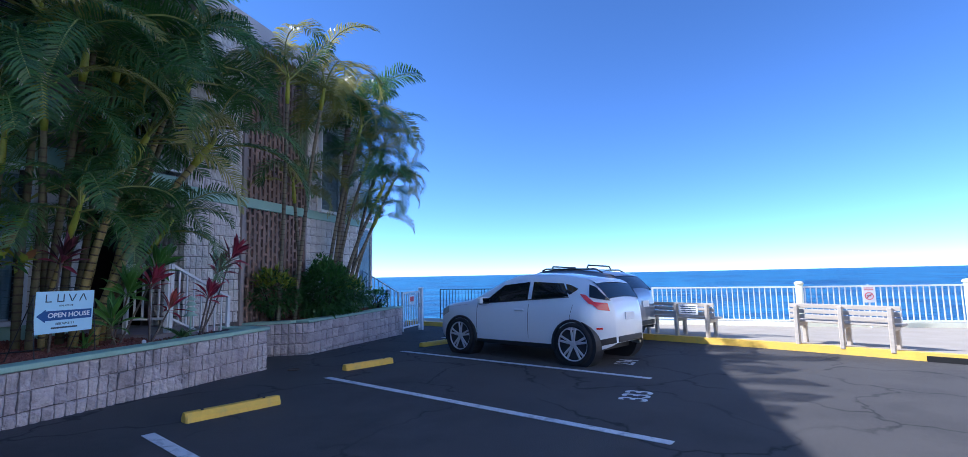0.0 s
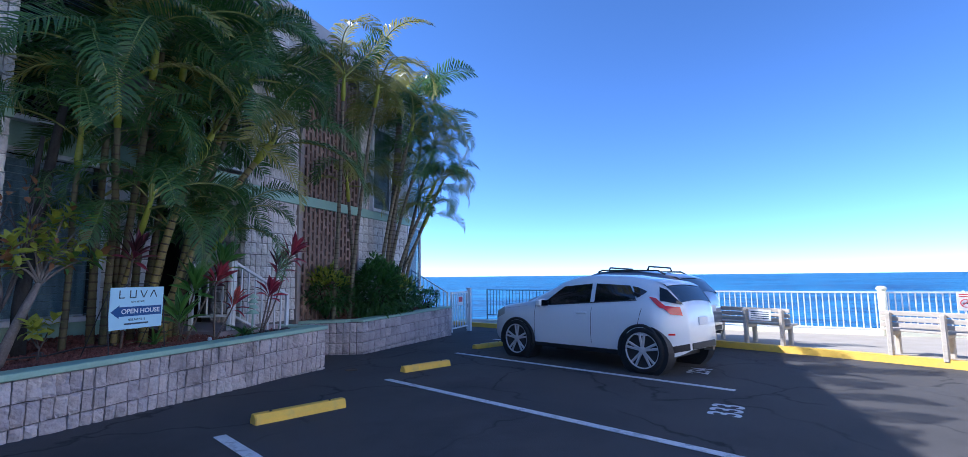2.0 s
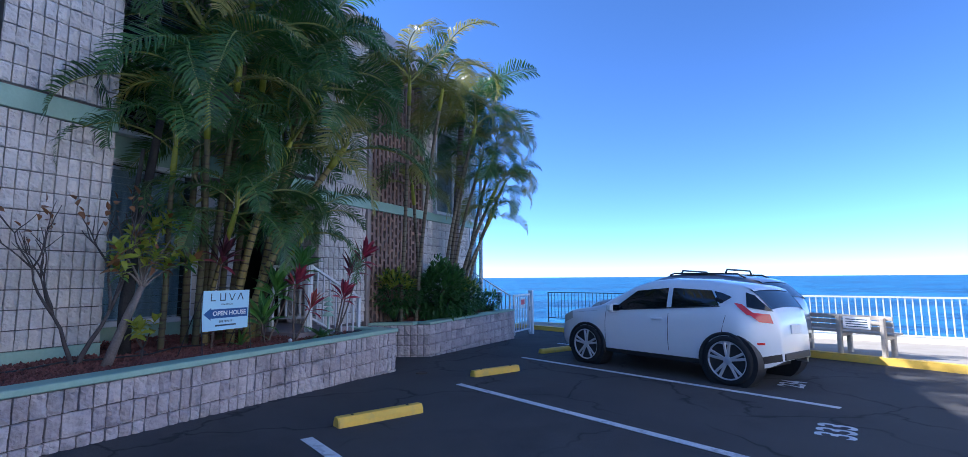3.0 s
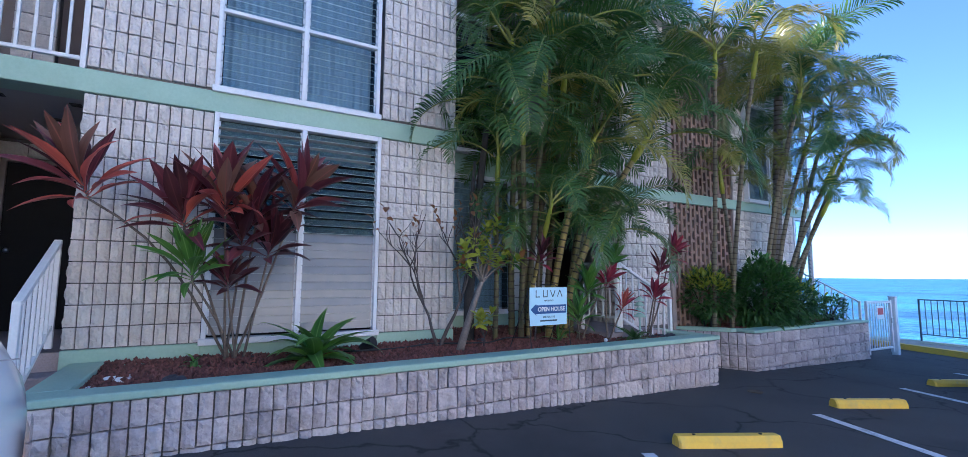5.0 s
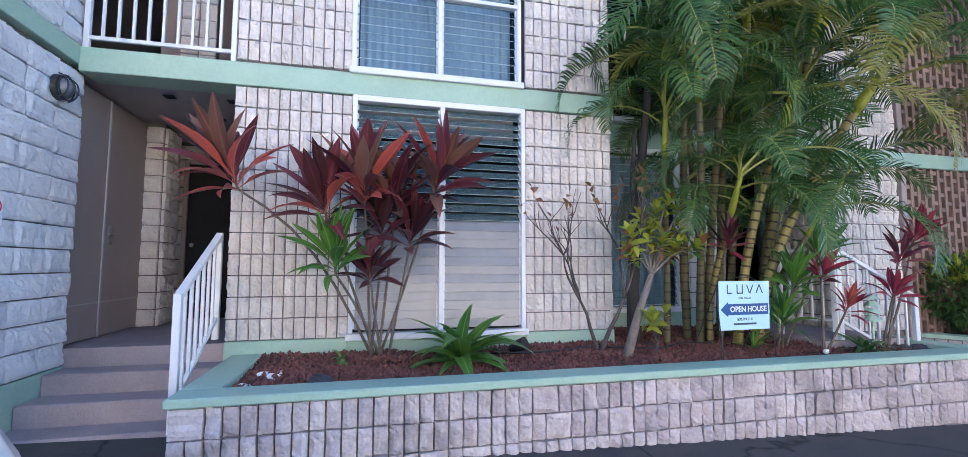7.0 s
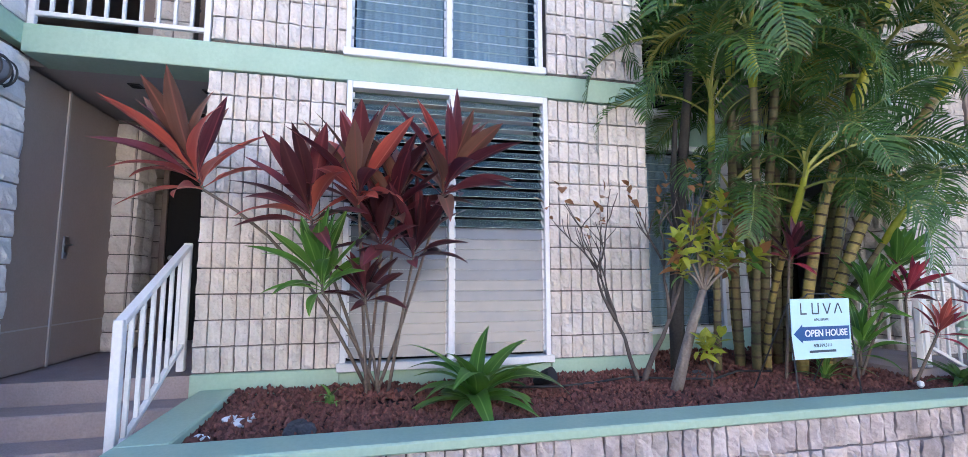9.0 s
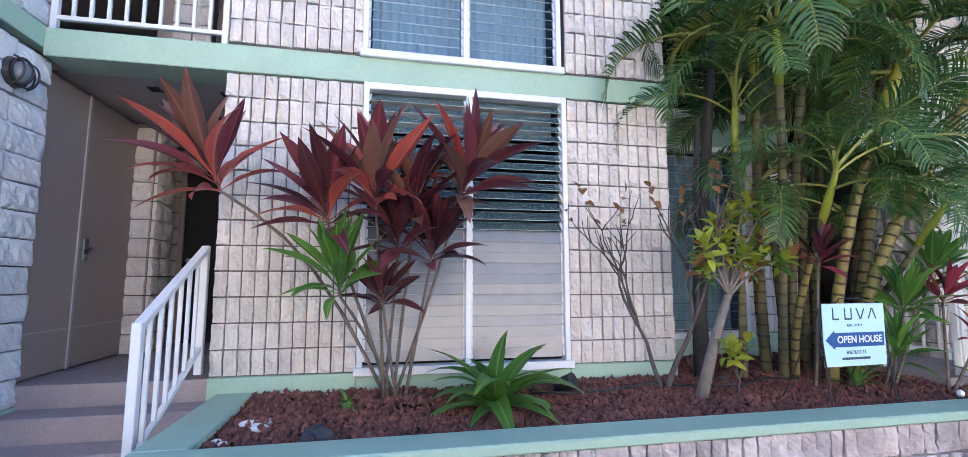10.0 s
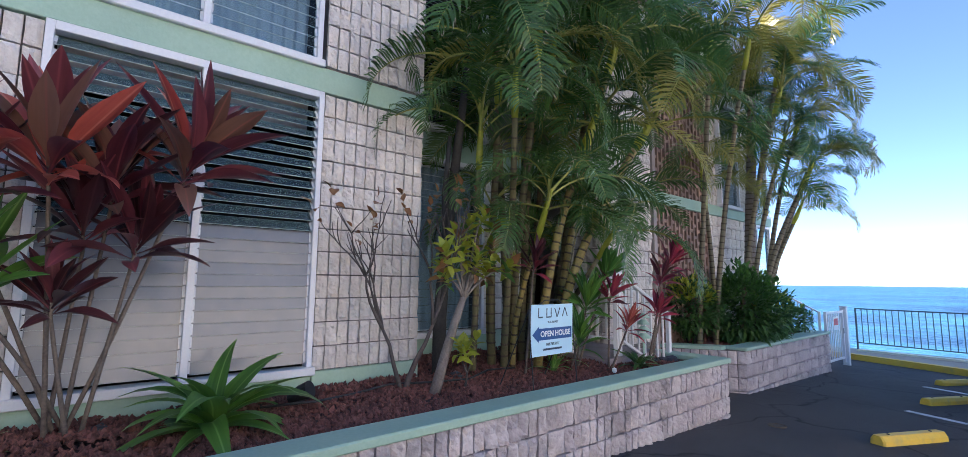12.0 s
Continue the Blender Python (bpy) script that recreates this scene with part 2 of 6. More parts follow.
# Cane with the clump's shade put into its colour.
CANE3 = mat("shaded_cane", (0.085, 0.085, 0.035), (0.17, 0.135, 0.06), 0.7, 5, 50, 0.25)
CANE2 = mat("weathered_cane", (0.12, 0.10, 0.06), (0.22, 0.185, 0.11), 0.7, 5, 50, 0.25)
CANE = mat("palm_cane", (0.40, 0.29, 0.075), (0.17, 0.15, 0.05), 0.55, 4, 40, 0.15, stain=(0.22, 0.12, 0.04), stain_scale=4)
RING = mat("cane_ring", (0.06, 0.042, 0.025), (0.11, 0.08, 0.05), 0.8, 4, 60, 0.2)
BARK = mat("grey_bark", (0.15, 0.125, 0.105), (0.27, 0.23, 0.20), 0.9, 8, 60, 0.6)
BARKTI = mat("tan_stem", (0.10, 0.075, 0.058), (0.21, 0.165, 0.13), 0.85, 8, 60, 0.3)
BARKGREY = mat("dry_twig", (0.06, 0.048, 0.042), (0.125, 0.105, 0.095), 0.9, 8, 60, 0.4)
BARKDARK = mat("dark_bark", (0.022, 0.02, 0.018), (0.05, 0.045, 0.04), 0.9, 8, 60, 0.5)


def asphalt():
    m = mat("asphalt", (0.052, 0.049, 0.047), (0.088, 0.082, 0.077), 0.93, 0.8, 120, 0.5, stain=(0.032, 0.031, 0.031), stain_scale=0.55, stain_amount=0.7)
    n, l = m.node_tree.nodes, m.node_tree.links
    p = n["Principled BSDF"]
    src = p.inputs["Base Color"].links[0].from_socket
    geo = n.new("ShaderNodeNewGeometry")
    nz = n.new("ShaderNodeTexNoise")
    nz.inputs["Scale"].default_value = 1.6
    nz.inputs["Detail"].default_value = 6
    l.new(geo.outputs["Position"], nz.inputs["Vector"])
    va = n.new("ShaderNodeVectorMath")
    va.operation = "MULTIPLY_ADD"
    va.inputs[1].default_value = (0.9, 0.9, 0.0)
    l.new(nz.outputs["Color"], va.inputs[0])
    l.new(geo.outputs["Position"], va.inputs[2])
    vo = n.new("ShaderNodeTexVoronoi")
    vo.feature, vo.inputs["Scale"].default_value = "DISTANCE_TO_EDGE", 0.62
    vo.voronoi_dimensions = "2D"
    l.new(va.outputs[0], vo.inputs["Vector"])
    rg = n.new("ShaderNodeMapRange")
    rg.inputs["From Max"].default_value, rg.inputs["To Min"].default_value, rg.inputs["To Max"].default_value = 0.020, 0.9, 0.0
    l.new(vo.outputs["Distance"], rg.inputs["Value"])
    # the cracks show only in worn parts
    nk = n.new("ShaderNodeTexNoise")
    nk.inputs["Scale"].default_value = 0.35
    l.new(geo.outputs["Position"], nk.inputs["Vector"])
    rk = n.new("ShaderNodeMapRange")
    rk.inputs["From Min"].default_value, rk.inputs["From Max"].default_value = 0.36, 0.48
    l.new(nk.outputs["Fac"], rk.inputs["Value"])
    mu = n.new("ShaderNodeMath")
    mu.operation = "MULTIPLY"
    l.new(rg.outputs[0], mu.inputs[0])
    l.new(rk.outputs[0], mu.inputs[1])
    mx = n.new("ShaderNodeMix")
    mx.data_type = "RGBA"
    mx.inputs[7].default_value = (0.010, 0.010, 0.011, 1)
    l.new(mu.outputs[0], mx.inputs[0])
    l.new(src, mx.inputs[6])
    l.new(mx.outputs[2], p.inputs["Base Color"])
    return m


ASPHALT = asphalt()


def sea_material():
    m = bpy.data.materials.new("sea_water")
    m.use_nodes = True
    n, l = m.node_tree.nodes, m.node_tree.links
    p = n["Principled BSDF"]
    p.inputs["Base Color"].default_value = (0.004, 0.075, 0.22, 1)
    p.inputs["Roughness"].default_value = 0.35
    p.inputs["Specular IOR Level"].default_value = 0.18
    geo = n.new("ShaderNodeNewGeometry")
    h = None
    for sc, st in ((0.035, 0.45), (0.16, 0.5), (0.6, 0.45), (2.0, 0.3)):
        mp = n.new("ShaderNodeMapping")
        mp.inputs["Scale"].default_value = (0.55 * sc, sc, sc)
        l.new(geo.outputs["Position"], mp.inputs["Vector"])
        nz = n.new("ShaderNodeTexNoise")
        nz.inputs["Scale"].default_value, nz.inputs["Detail"].default_value = 1.0, 3
        l.new(mp.outputs[0], nz.inputs["Vector"])
        ma = n.new("ShaderNodeMath")
        ma.operation = "MULTIPLY_ADD"
        ma.inputs[1].default_value = st
        ma.inputs[2].default_value = 0.0
        l.new(nz.outputs["Fac"], ma.inputs[0])
        if h:
            l.new(h.outputs[0], ma.inputs[2])
        h = ma
    rmp = n.new("ShaderNodeMapRange")
    rmp.inputs["From Min"].default_value, rmp.inputs["From Max"].default_value = 0.76, 0.93
    l.new(h.outputs[0], rmp.inputs["Value"])
    mx = n.new("ShaderNodeMix")
    mx.data_type = "RGBA"
    mx.inputs[6].default_value, mx.inputs[7].default_value = (0.003, 0.045, 0.14, 1), (0.045, 0.21, 0.38, 1)
    l.new(rmp.outputs[0], mx.inputs[0])
    l.new(mx.outputs[2], p.inputs["Base Color"])
    bp = n.new("ShaderNodeBump")
    bp.inputs["Strength"].default_value, bp.inputs["Distance"].default_value = 0.9, 1.2
    l.new(h.outputs[0], bp.inputs["Height"])
    l.new(bp.outputs[0], p.inputs["Normal"])
    return m


SEA = sea_material()

# ---- mesh helpers ----


def part(name, bm, material, parent=None, label="", smooth=False):
    me = bpy.data.meshes.new(name)
    bm.to_mesh(me)
    bm.free()
    return put(name, me, material, parent, label, smooth)


def put(name, me, material=None, parent=None, label="", smooth=False):
    if material and not me.materials:
        me.materials.append(material)
    if smooth:
        for f in me.polygons:
            f.use_smooth = True
    ob = new(name, me)
    if parent:
        ob.parent = parent
    if label:
        ob["label"] = label
    return ob


def thing(name, label, category, m=None, group="", kind=""):
    ob = tagged(new(name), label, category, group, kind)
    if m is not None:
        ob.matrix_world = m
    return ob


def bx(bm, x0, x1, y0, y1, z0, z1, bevel=0.0, m=None):
    """A box, its edges bevelled."""
    r = bmesh.ops.create_cube(bm, size=1.0, matrix=Matrix.Translation(((x0 + x1) / 2, (y0 + y1) / 2, (z0 + z1) / 2)) @ Matrix.Diagonal((abs(x1 - x0), abs(y1 - y0), abs(z1 - z0), 1)))
    vs = r["verts"]
    if bevel:
        es = list({e for v in vs for e in v.link_edges})
        vs = bmesh.ops.bevel(bm, geom=es, offset=bevel, segments=1, profile=0.7, affect="EDGES")["verts"]
    if m is not None:
        bmesh.ops.transform(bm, matrix=m, verts=vs)
    return bm


def box(x0, x1, y0, y1, z0, z1, bevel=0.0, m=None):
    return bx(bmesh.new(), x0, x1, y0, y1, z0, z1, bevel, m)


def tube(bm, pts, radii, seg=8, cap=True):
    """A tapered tube along points."""
    pts = [Vector(p) for p in pts]
    if not hasattr(radii, "__len__"):
        radii = [radii] * len(pts)
    rings, side = [], None
    for i, p in enumerate(pts):
        d = (pts[min(i + 1, len(pts) - 1)] - pts[max(i - 1, 0)]).normalized()
        if side is None:
            side = d.cross(Vector((0, 0, 1)) if abs(d.z) < 0.95 else Vector((1, 0, 0))).normalized()
        side = (side - d * side.dot(d)).normalized()
        up = d.cross(side)
        rings.append([bm.verts.new(p + (side * math.cos(a) + up * math.sin(a)) * radii[i]) for a in (2 * math.pi * k / seg for k in range(seg))])
    for a, b in zip(rings, rings[1:]):
        for k in range(seg):
            bm.faces.new((a[k], a[(k + 1) % seg], b[(k + 1) % seg], b[k]))
    if cap:
        bm.faces.new(rings[0][::-1])
        bm.faces.new(rings[-1])
    return bm


def cyl(r, p, q, seg=16):
    return tube(bmesh.new(), [p, q], r, seg)


def text_mesh(words, size, align="CENTER", bold=0.0):
    cu = bpy.data.curves.new("words", "FONT")
    cu.body, cu.size, cu.align_x, cu.align_y, cu.extrude = words, size, align, "CENTER", 0.0006
    cu.offset = bold
    ob = bpy.data.objects.new("words", cu)
    me = bpy.data.meshes.new_from_object(ob)
    bpy.data.objects.remove(ob)
    return me


BLOCKS = {}


def block_mesh(w, h, d, seed, rough=0.014):
    """A split-face block that faces +y in its own axes: x along the wall, its back at y = 0."""
    key = (round(w, 3), round(h, 3), round(d, 3), seed)
    if key in BLOCKS:
        return BLOCKS[key]
    rng = random.Random(seed * 7 + int(w * 1000))
    nx, nz = (3, 6) if w < 0.2 else (6, 5) if w < 0.3 else (11, 6)
    bm = bmesh.new()
    g = []
    tilt, tip = rng.uniform(-0.4, 0.4) * rough, rng.uniform(-0.5, 0.5) * rough
    for j in range(nz + 1):
        row = []
        for i in range(nx + 1):
            edge = i in (0, nx) or j in (0, nz)
            u, v = (i / nx - 0.5) * w, (j / nz - 0.5) * h
            face = 0.75 * noise.noise((u * 11, v * 11, seed * 5.3)) + 0.5 * noise.noise((u * 32, v * 32, seed * 2.7)) + rng.uniform(-0.18, 0.18)
            y = d + tilt * (2 * i / nx - 1) + tip * (2 * j / nz - 1) + rough * face - (rough * 0.6 + 0.003 if edge else 0)
            row.append(bm.verts.new(((i / nx - 0.5) * w, y, (j / nz - 0.5) * h)))
        g.append(row)
    for j in range(nz):
        for i in range(nx):
            bm.faces.new((g[j][i], g[j + 1][i], g[j + 1][i + 1], g[j][i + 1]))
    back = [bm.verts.new((sx * w / 2, 0, sz * h / 2)) for sx, sz in ((-1, -1), (1, -1), (1, 1), (-1, 1))]
    for rowv, (p, q) in ((g[0], (0, 1)), ([r[-1] for r in g], (1, 2)), (g[-1][::-1], (2, 3)), ([r[0] for r in g][::-1], (3, 0))):
        bm.faces.new([back[p], *rowv, back[q]][::-1])
    bmesh.ops.recalc_face_normals(bm, faces=bm.faces)
    me = bpy.data.meshes.new("block")
    bm.to_mesh(me)
    bm.free()
    BLOCKS[key] = me
    return me


def blocks(parent, a, b, z0, rows, row_h, rib, material, base=None, depth=0.05, rough=0.019, longs=0.0, seed=1, slip=0.0):
    """Courses of blocks from plan point a to b (they face to the left of a -> b), from z0 up. base(s): the lowest height at s along the wall."""
    rng = random.Random(seed)
    a, b = Vector((*a, 0)), Vector((*b, 0))
    L = (b - a).length
    ang = math.degrees(math.atan2((b - a).y, (b - a).x))
    for j in range(rows):
        zc = z0 + (j + 0.5) * row_h
        n = max(1, round(L / rib))
        w = L / n
        i = 0
        while i < n:
            k = 2 if longs and rng.random() < longs and i < n - 1 else 1
            s = (i + k / 2) * w
            i += k
            if base and zc + row_h / 2 < base(s):
                continue
            p = a + (b - a).normalized() * s
            me = block_mesh(w * k - 0.012, row_h - 0.012, depth, rng.randrange(7), rough)
            ob = put("block", me, material, parent)
            ob.matrix_local = pose(p.x, p.y, zc, 0, 0, ang) @ pose(0, rng.uniform(-slip, slip), 0)


def ground_z(y):
    return 0.33 - 0.031 * max(min(y, 20.0), -20.0)


# ---- the setting ----
bm = bmesh.new()
ys = [-3500, -60, -20, 0, 5, 10, 14, 17.2]
rows_v = [[bm.verts.new((x, y, ground_z(y))) for x in (-3500, -60, -20, -8, 0, 8, 20, 60, 3500)] for y in ys]
for r, q in zip(rows_v, rows_v[1:]):
    for i in range(8):
        bm.faces.new((r[i], r[i + 1], q[i + 1], q[i]))
ground = tagged(part("ground", bm, ASPHALT), "dark patched asphalt parking lot with cracks", "ground", kind="structure")

bm = bmesh.new()
yy = [17.2, 40, 90, 200, 500, 1200, 4600]
vv = [[bm.verts.new((x, y, -3.6)) for x in (-4600, -600, -80, 0, 80, 600, 4600)] for y in yy]
for r, q in zip(vv, vv[1:]):
    for i in range(6):
        bm.faces.new((r[i], r[i + 1], q[i + 1], q[i]))
tagged(part("water", bm, SEA), "deep blue rippled open sea", "sea", kind="structure")
tagged(part("sea_wall", box(-80, 80, 17.0, 17.25, -6, -0.3), CONC), "plain concrete sea wall below the railing", "wall", kind="structure")

# facade plan: F is the face of the piers, REC the recessed wall
F, REC, ROOF = -6.95, -7.62, 6.62
COURSE, RIB = 0.1965, 0.1005
WIN0, WIN1 = 0.90, 2.66                      # the tall window, along y
PIER0, PIER1 = -0.16, 3.70
Z0, BAND0, BAND1 = 0.89, 3.255, 3.475
SOILZ = 0.70


def wall_piece(name, x0, x1, y0, y1, z0, z1, material, label, bevel=0.0, category="wall"):
    return tagged(part(name, box(x0, x1, y0, y1, z0, z1, bevel), material), label, category, kind="structure")


# ground-floor piers either side of the tall window, and the ones above
for nm, y0, y1 in (("wall_pier_south", PIER0, WIN0), ("wall_pier_north", WIN1 + 0.03, PIER1)):
    w = wall_piece(nm, F - 0.35, F - 0.045, y0 + 0.02, y1 - 0.02, 0.2, BAND0, MORTAR, "cream split-face block pier beside the tall window")
    blocks(w, (F - 0.045, y1), (F - 0.045, y0), Z0, 12, COURSE, RIB, BLOCK, seed=len(nm))
    if nm.endswith("south"):
        blocks(w, (F - 0.06, y0 + 0.02), (F - 0.34, y0 + 0.02), Z0, 12, COURSE, 0.28, BLOCK, depth=0.03, rough=0.03, seed=71)
    else:
        blocks(w, (F - 0.34, y1 - 0.02), (F - 0.06, y1 - 0.02), Z0, 12, COURSE, 0.28, BLOCK, depth=0.03, rough=0.03, seed=72)
    wall_piece(nm.replace("pier", "plinth"), F - 0.045, F + 0.005, y0, y1, 0.3, Z0 - 0.004, GREEN, "green painted plinth under the block pier", 0.004)
    w = wall_piece(nm + "_upper", F - 0.35, F - 0.045, y0 + 0.02, y1 - 0.02, BAND1, ROOF, MORTAR, "cream split-face block pier of the upper floor")
    blocks(w, (F - 0.045, y1), (F - 0.045, y0), BAND1 + 0.03, 13, COURSE, RIB, BLOCK, seed=len(nm) + 5)
wall_piece("wall_back_upper", F - 0.32, F - 0.20, WIN0, WIN1, 5.9, ROOF, MORTAR, "plain wall above the upper window")
wall_piece("trim_band", F - 0.30, F + 0.012, -1.40, PIER1 + 0.02, BAND0, BAND1, GREEN, "green painted concrete floor band", 0.006, "trim")

wall_piece("wall_plinth_window", F - 0.30, F - 0.02, WIN0 + 0.001, WIN1 + 0.029, 0.3, 0.862, GREEN, "green painted plinth under the tall window")

# south wing: a wall at right angles to the facade
WY = -1.42
wing = wall_piece("wall_wing", F - 0.16, -5.7, WY - 0.4, WY - 0.06, -0.3, BAND0 + 0.06, MORTAR, "pale painted split-face block wing wall")
blocks(wing, (F - 0.15, WY - 0.06), (-5.7, WY - 0.06), 0.72, 13, COURSE, 0.40, BLOCK_WING, depth=0.06, rough=0.02, seed=3)
wall_piece("wing_plinth", F - 0.15, -5.7, WY - 0.06, WY + 0.0, -0.2, 0.716, GREEN, "green painted plinth of the wing wall")
wall_piece("trim_wing", F - 0.16, -5.7, WY - 0.3, WY + 0.022, BAND0 + 0.062, BAND1 + 0.01, GREEN, "green painted concrete band on the wing wall", 0.006, "trim")
wing2 = wall_piece("wall_wing_upper", F - 0.16, -5.7, WY - 0.4, WY - 0.06, BAND1 + 0.012, ROOF, MORTAR, "pale painted split-face block upper wing wall")
blocks(wing2, (F - 0.15, WY - 0.06), (-5.7, WY - 0.06), BAND1 + 0.03, 12, COURSE, 0.40, BLOCK_WING, depth=0.06, rough=0.02, seed=4)

# corridor between the wing and the first pier
LAND = 0.86
wall_piece("floor_landing", -10.6, F - 0.12, WY - 0.5, PIER0 + 0.3, 0.2, LAND, STEP, "worn grey-mauve concrete landing", category="floor")
wall_piece("ceiling", -10.6, F - 0.301, WY - 0.5, PIER0 + 0.25, BAND0 + 0.015, BAND0 + 0.2, SOFFIT, "grey plaster corridor soffit", category="ceiling")
wall_piece("wall_corridor_south", -10.6, F - 0.16, WY - 0.5, WY - 0.12, 0.2, BAND0 + 0.01, DOORPAINT, "taupe painted corridor wall")
wall_piece("wall_corridor_end", -9.75, -9.44, WY - 0.12, 0.3, 0.2, BAND0 + 0.01, MORTAR, "block wall at the corridor's end")
wce = wall_piece("wall_corridor_north", -10.4, F - 0.36, PIER0 + 0.10, PIER0 + 0.3, 0.2, BAND0 + 0.01, MORTAR, "block wall along the corridor")
jamb = wall_piece("wall_jamb", -8.95, -8.55, WY - 0.12, WY + 0.10, LAND, BAND0 + 0.01, MORTAR, "cream split-face block jamb beside the grey doors")
blocks(jamb, (-8.55, WY + 0.10), (-8.55, WY - 0.12), LAND, 12, COURSE, 0.22, BLOCK, depth=0.05, rough=0.02, seed=9)
blocks(jamb, (-8.95, WY + 0.10), (-8.55, WY + 0.10), LAND, 12, COURSE, 0.2, BLOCK, depth=0.05, rough=0.02, seed=10)
blocks(wce, (-9.439, -0.05), (-9.439, WY - 0.1), LAND, 12, COURSE, 0.40, BLOCK, depth=0.03, rough=0.008, seed=11)

# steps down to the lot
for i in range(3):
    wall_piece("stair_step", F - 0.12 + i * 0.29 + 0.001, F - 0.12 + (i + 1) * 0.29, WY + 0.002, PIER0 - 0.004, 0.1, LAND - 0.16 * (i + 1), STEP, "worn grey-mauve concrete step", 0.012, "step")

# second unit: the same facade plane, its floor lower
P20, P21, LAT1, END = 6.78, 7.95, 9.86, 12.9
B20, B21 = 2.91, 3.10
wall_piece("wall_recess", REC - 0.3, REC - 0.02, PIER1 - 0.02, 5.75, 0.2, 1.02, GREEN, "green painted wall below the recessed window")
wall_piece("wall_recess_mid", REC - 0.3, REC - 0.02, PIER1 - 0.02, 5.75, 3.10, 3.42, GREEN, "green painted band in the recess")
wall_piece("wall_recess_upper", REC - 0.3, REC - 0.02, 5.10, 5.75, 3.42, ROOF, MORTAR, "plain recessed upper wall")
rw = wall_piece("wall_recess_side", REC - 0.3, REC - 0.03, 5.02, 5.75, 1.02, 3.10, MORTAR, "cream block wall beside the recessed window")
blocks(rw, (REC - 0.03, 5.75), (REC - 0.03, 5.02), 1.03, 10, COURSE, 0.2, BLOCK, depth=0.03, rough=0.01, seed=15)
wall_piece("wall_entry_back", -9.6, -9.4, 5.6, 8.0, 0.0, ROOF, DARK, "back of the second entry, shade painted near black")
wall_piece("floor_entry", -9.6, F + 0.75, 5.70, P20 - 0.01, 0.1, 0.80, STEP, "grey concrete entry landing", category="floor")
wall_piece("entry_slab", -9.4, F - 0.05, 5.76, P20 - 0.01, 3.0, 3.22, GREEN, "green painted floor slab over the entry", category="slab")
pier2 = wall_piece("wall_pier_two", F - 0.75, F - 0.05, P20 + 0.05, P21 - 0.02, 0.0, B20, MORTAR, "cream split-face block pier of the second unit")
blocks(pier2, (F - 0.05, P21), (F - 0.05, P20), B20 - 11 * COURSE, 11, COURSE, RIB * 1.15, BLOCK, seed=21)
blocks(pier2, (F - 0.05, P20 + 0.05), (F - 0.75, P20 + 0.05), B20 - 11 * COURSE, 11, COURSE, RIB * 1.15, BLOCK, seed=22)
pier2u = wall_piece("wall_pier_two_upper", F - 0.75, F - 0.05, P20 + 0.05, P21 - 0.02, B21, 6.28, MORTAR, "cream split-face block pier of the second unit, upper floors")
blocks(pier2u, (F - 0.05, P21), (F - 0.05, P20), B21 + 0.01, 16, COURSE, RIB * 1.15, BLOCK, seed=23)
blocks(pier2u, (F - 0.05, P20 + 0.05), (F - 0.75, P20 + 0.05), B21 + 0.01, 16, COURSE, 0.232, BLOCK, seed=24)
wall_piece("trim_band_two", F - 0.4, F + 0.03, P20 - 0.02, END, B20, B21, GREEN, "green painted concrete floor band", 0.006, "trim")
wall_piece("trim_band_top", F - 0.4, F + 0.06, P20 - 0.06, P21 + 0.05, 6.30, 6.52, GREEN, "green painted upper floor band", 0.02, "trim")
pier3 = wall_piece("wall_pier_three", F - 0.6, F - 0.05, LAT1, END - 0.8, 0.0, B20, MORTAR, "cream split-face block wall past the brown screen")
blocks(pier3, (F - 0.05, END - 0.8), (F - 0.05, LAT1), B20 - 11 * COURSE, 11, COURSE, 0.2, BLOCK, seed=25)
pier3u = wall_piece("wall_pier_three_upper", F - 0.6, F - 0.05, LAT1, END - 0.8, B21, 6.28, MORTAR, "cream split-face block upper wall past the brown screen")
blocks(pier3u, (F - 0.05, END - 0.8), (F - 0.05, LAT1), B21 + 0.01, 16, COURSE, 0.2, BLOCK, seed=26)
wall_piece("wall_lattice_back", F - 0.6, F - 0.35, P21 - 0.02, LAT1, 0.0, 6.2, DOORPAINT, "shaded wall behind the brown screen")
wall_piece("roof", -16.0, F + 0.18, -12, END - 0.6, ROOF - 0.45, ROOF, SOFFIT, "flat concrete roof of the apartment building", category="roof")
wall_piece("wall_north_end", -16, F - 0.6, END - 0.9, END - 0.7, -1, ROOF - 0.46, BLOCK_WING, "plain end wall of the apartment building")
# Added out of view so that its shadow covers kerb, gate and railing.
wall_piece("wall_north_block", -16.0, -9.3, END - 0.69, 16.9, -1, 6.4, BLOCK_WING, "unseen set-back block added to shade the kerb and gate")
wall_piece("wall_west", -16.2, -16.0, -12, END - 0.9, -1, ROOF - 0.46, BLOCK_WING, "plain far wall of the apartment building")
wall_piece("wall_south", -16, -5.7, -12.2, -12.0, -1, ROOF, BLOCK_WING, "plain south wall of the apartment building")
wall_piece("wall_wing_east", -5.9, -5.7, -12.0, WY - 0.41, -1, ROOF, BLOCK_WING, "plain east wall of the wing")
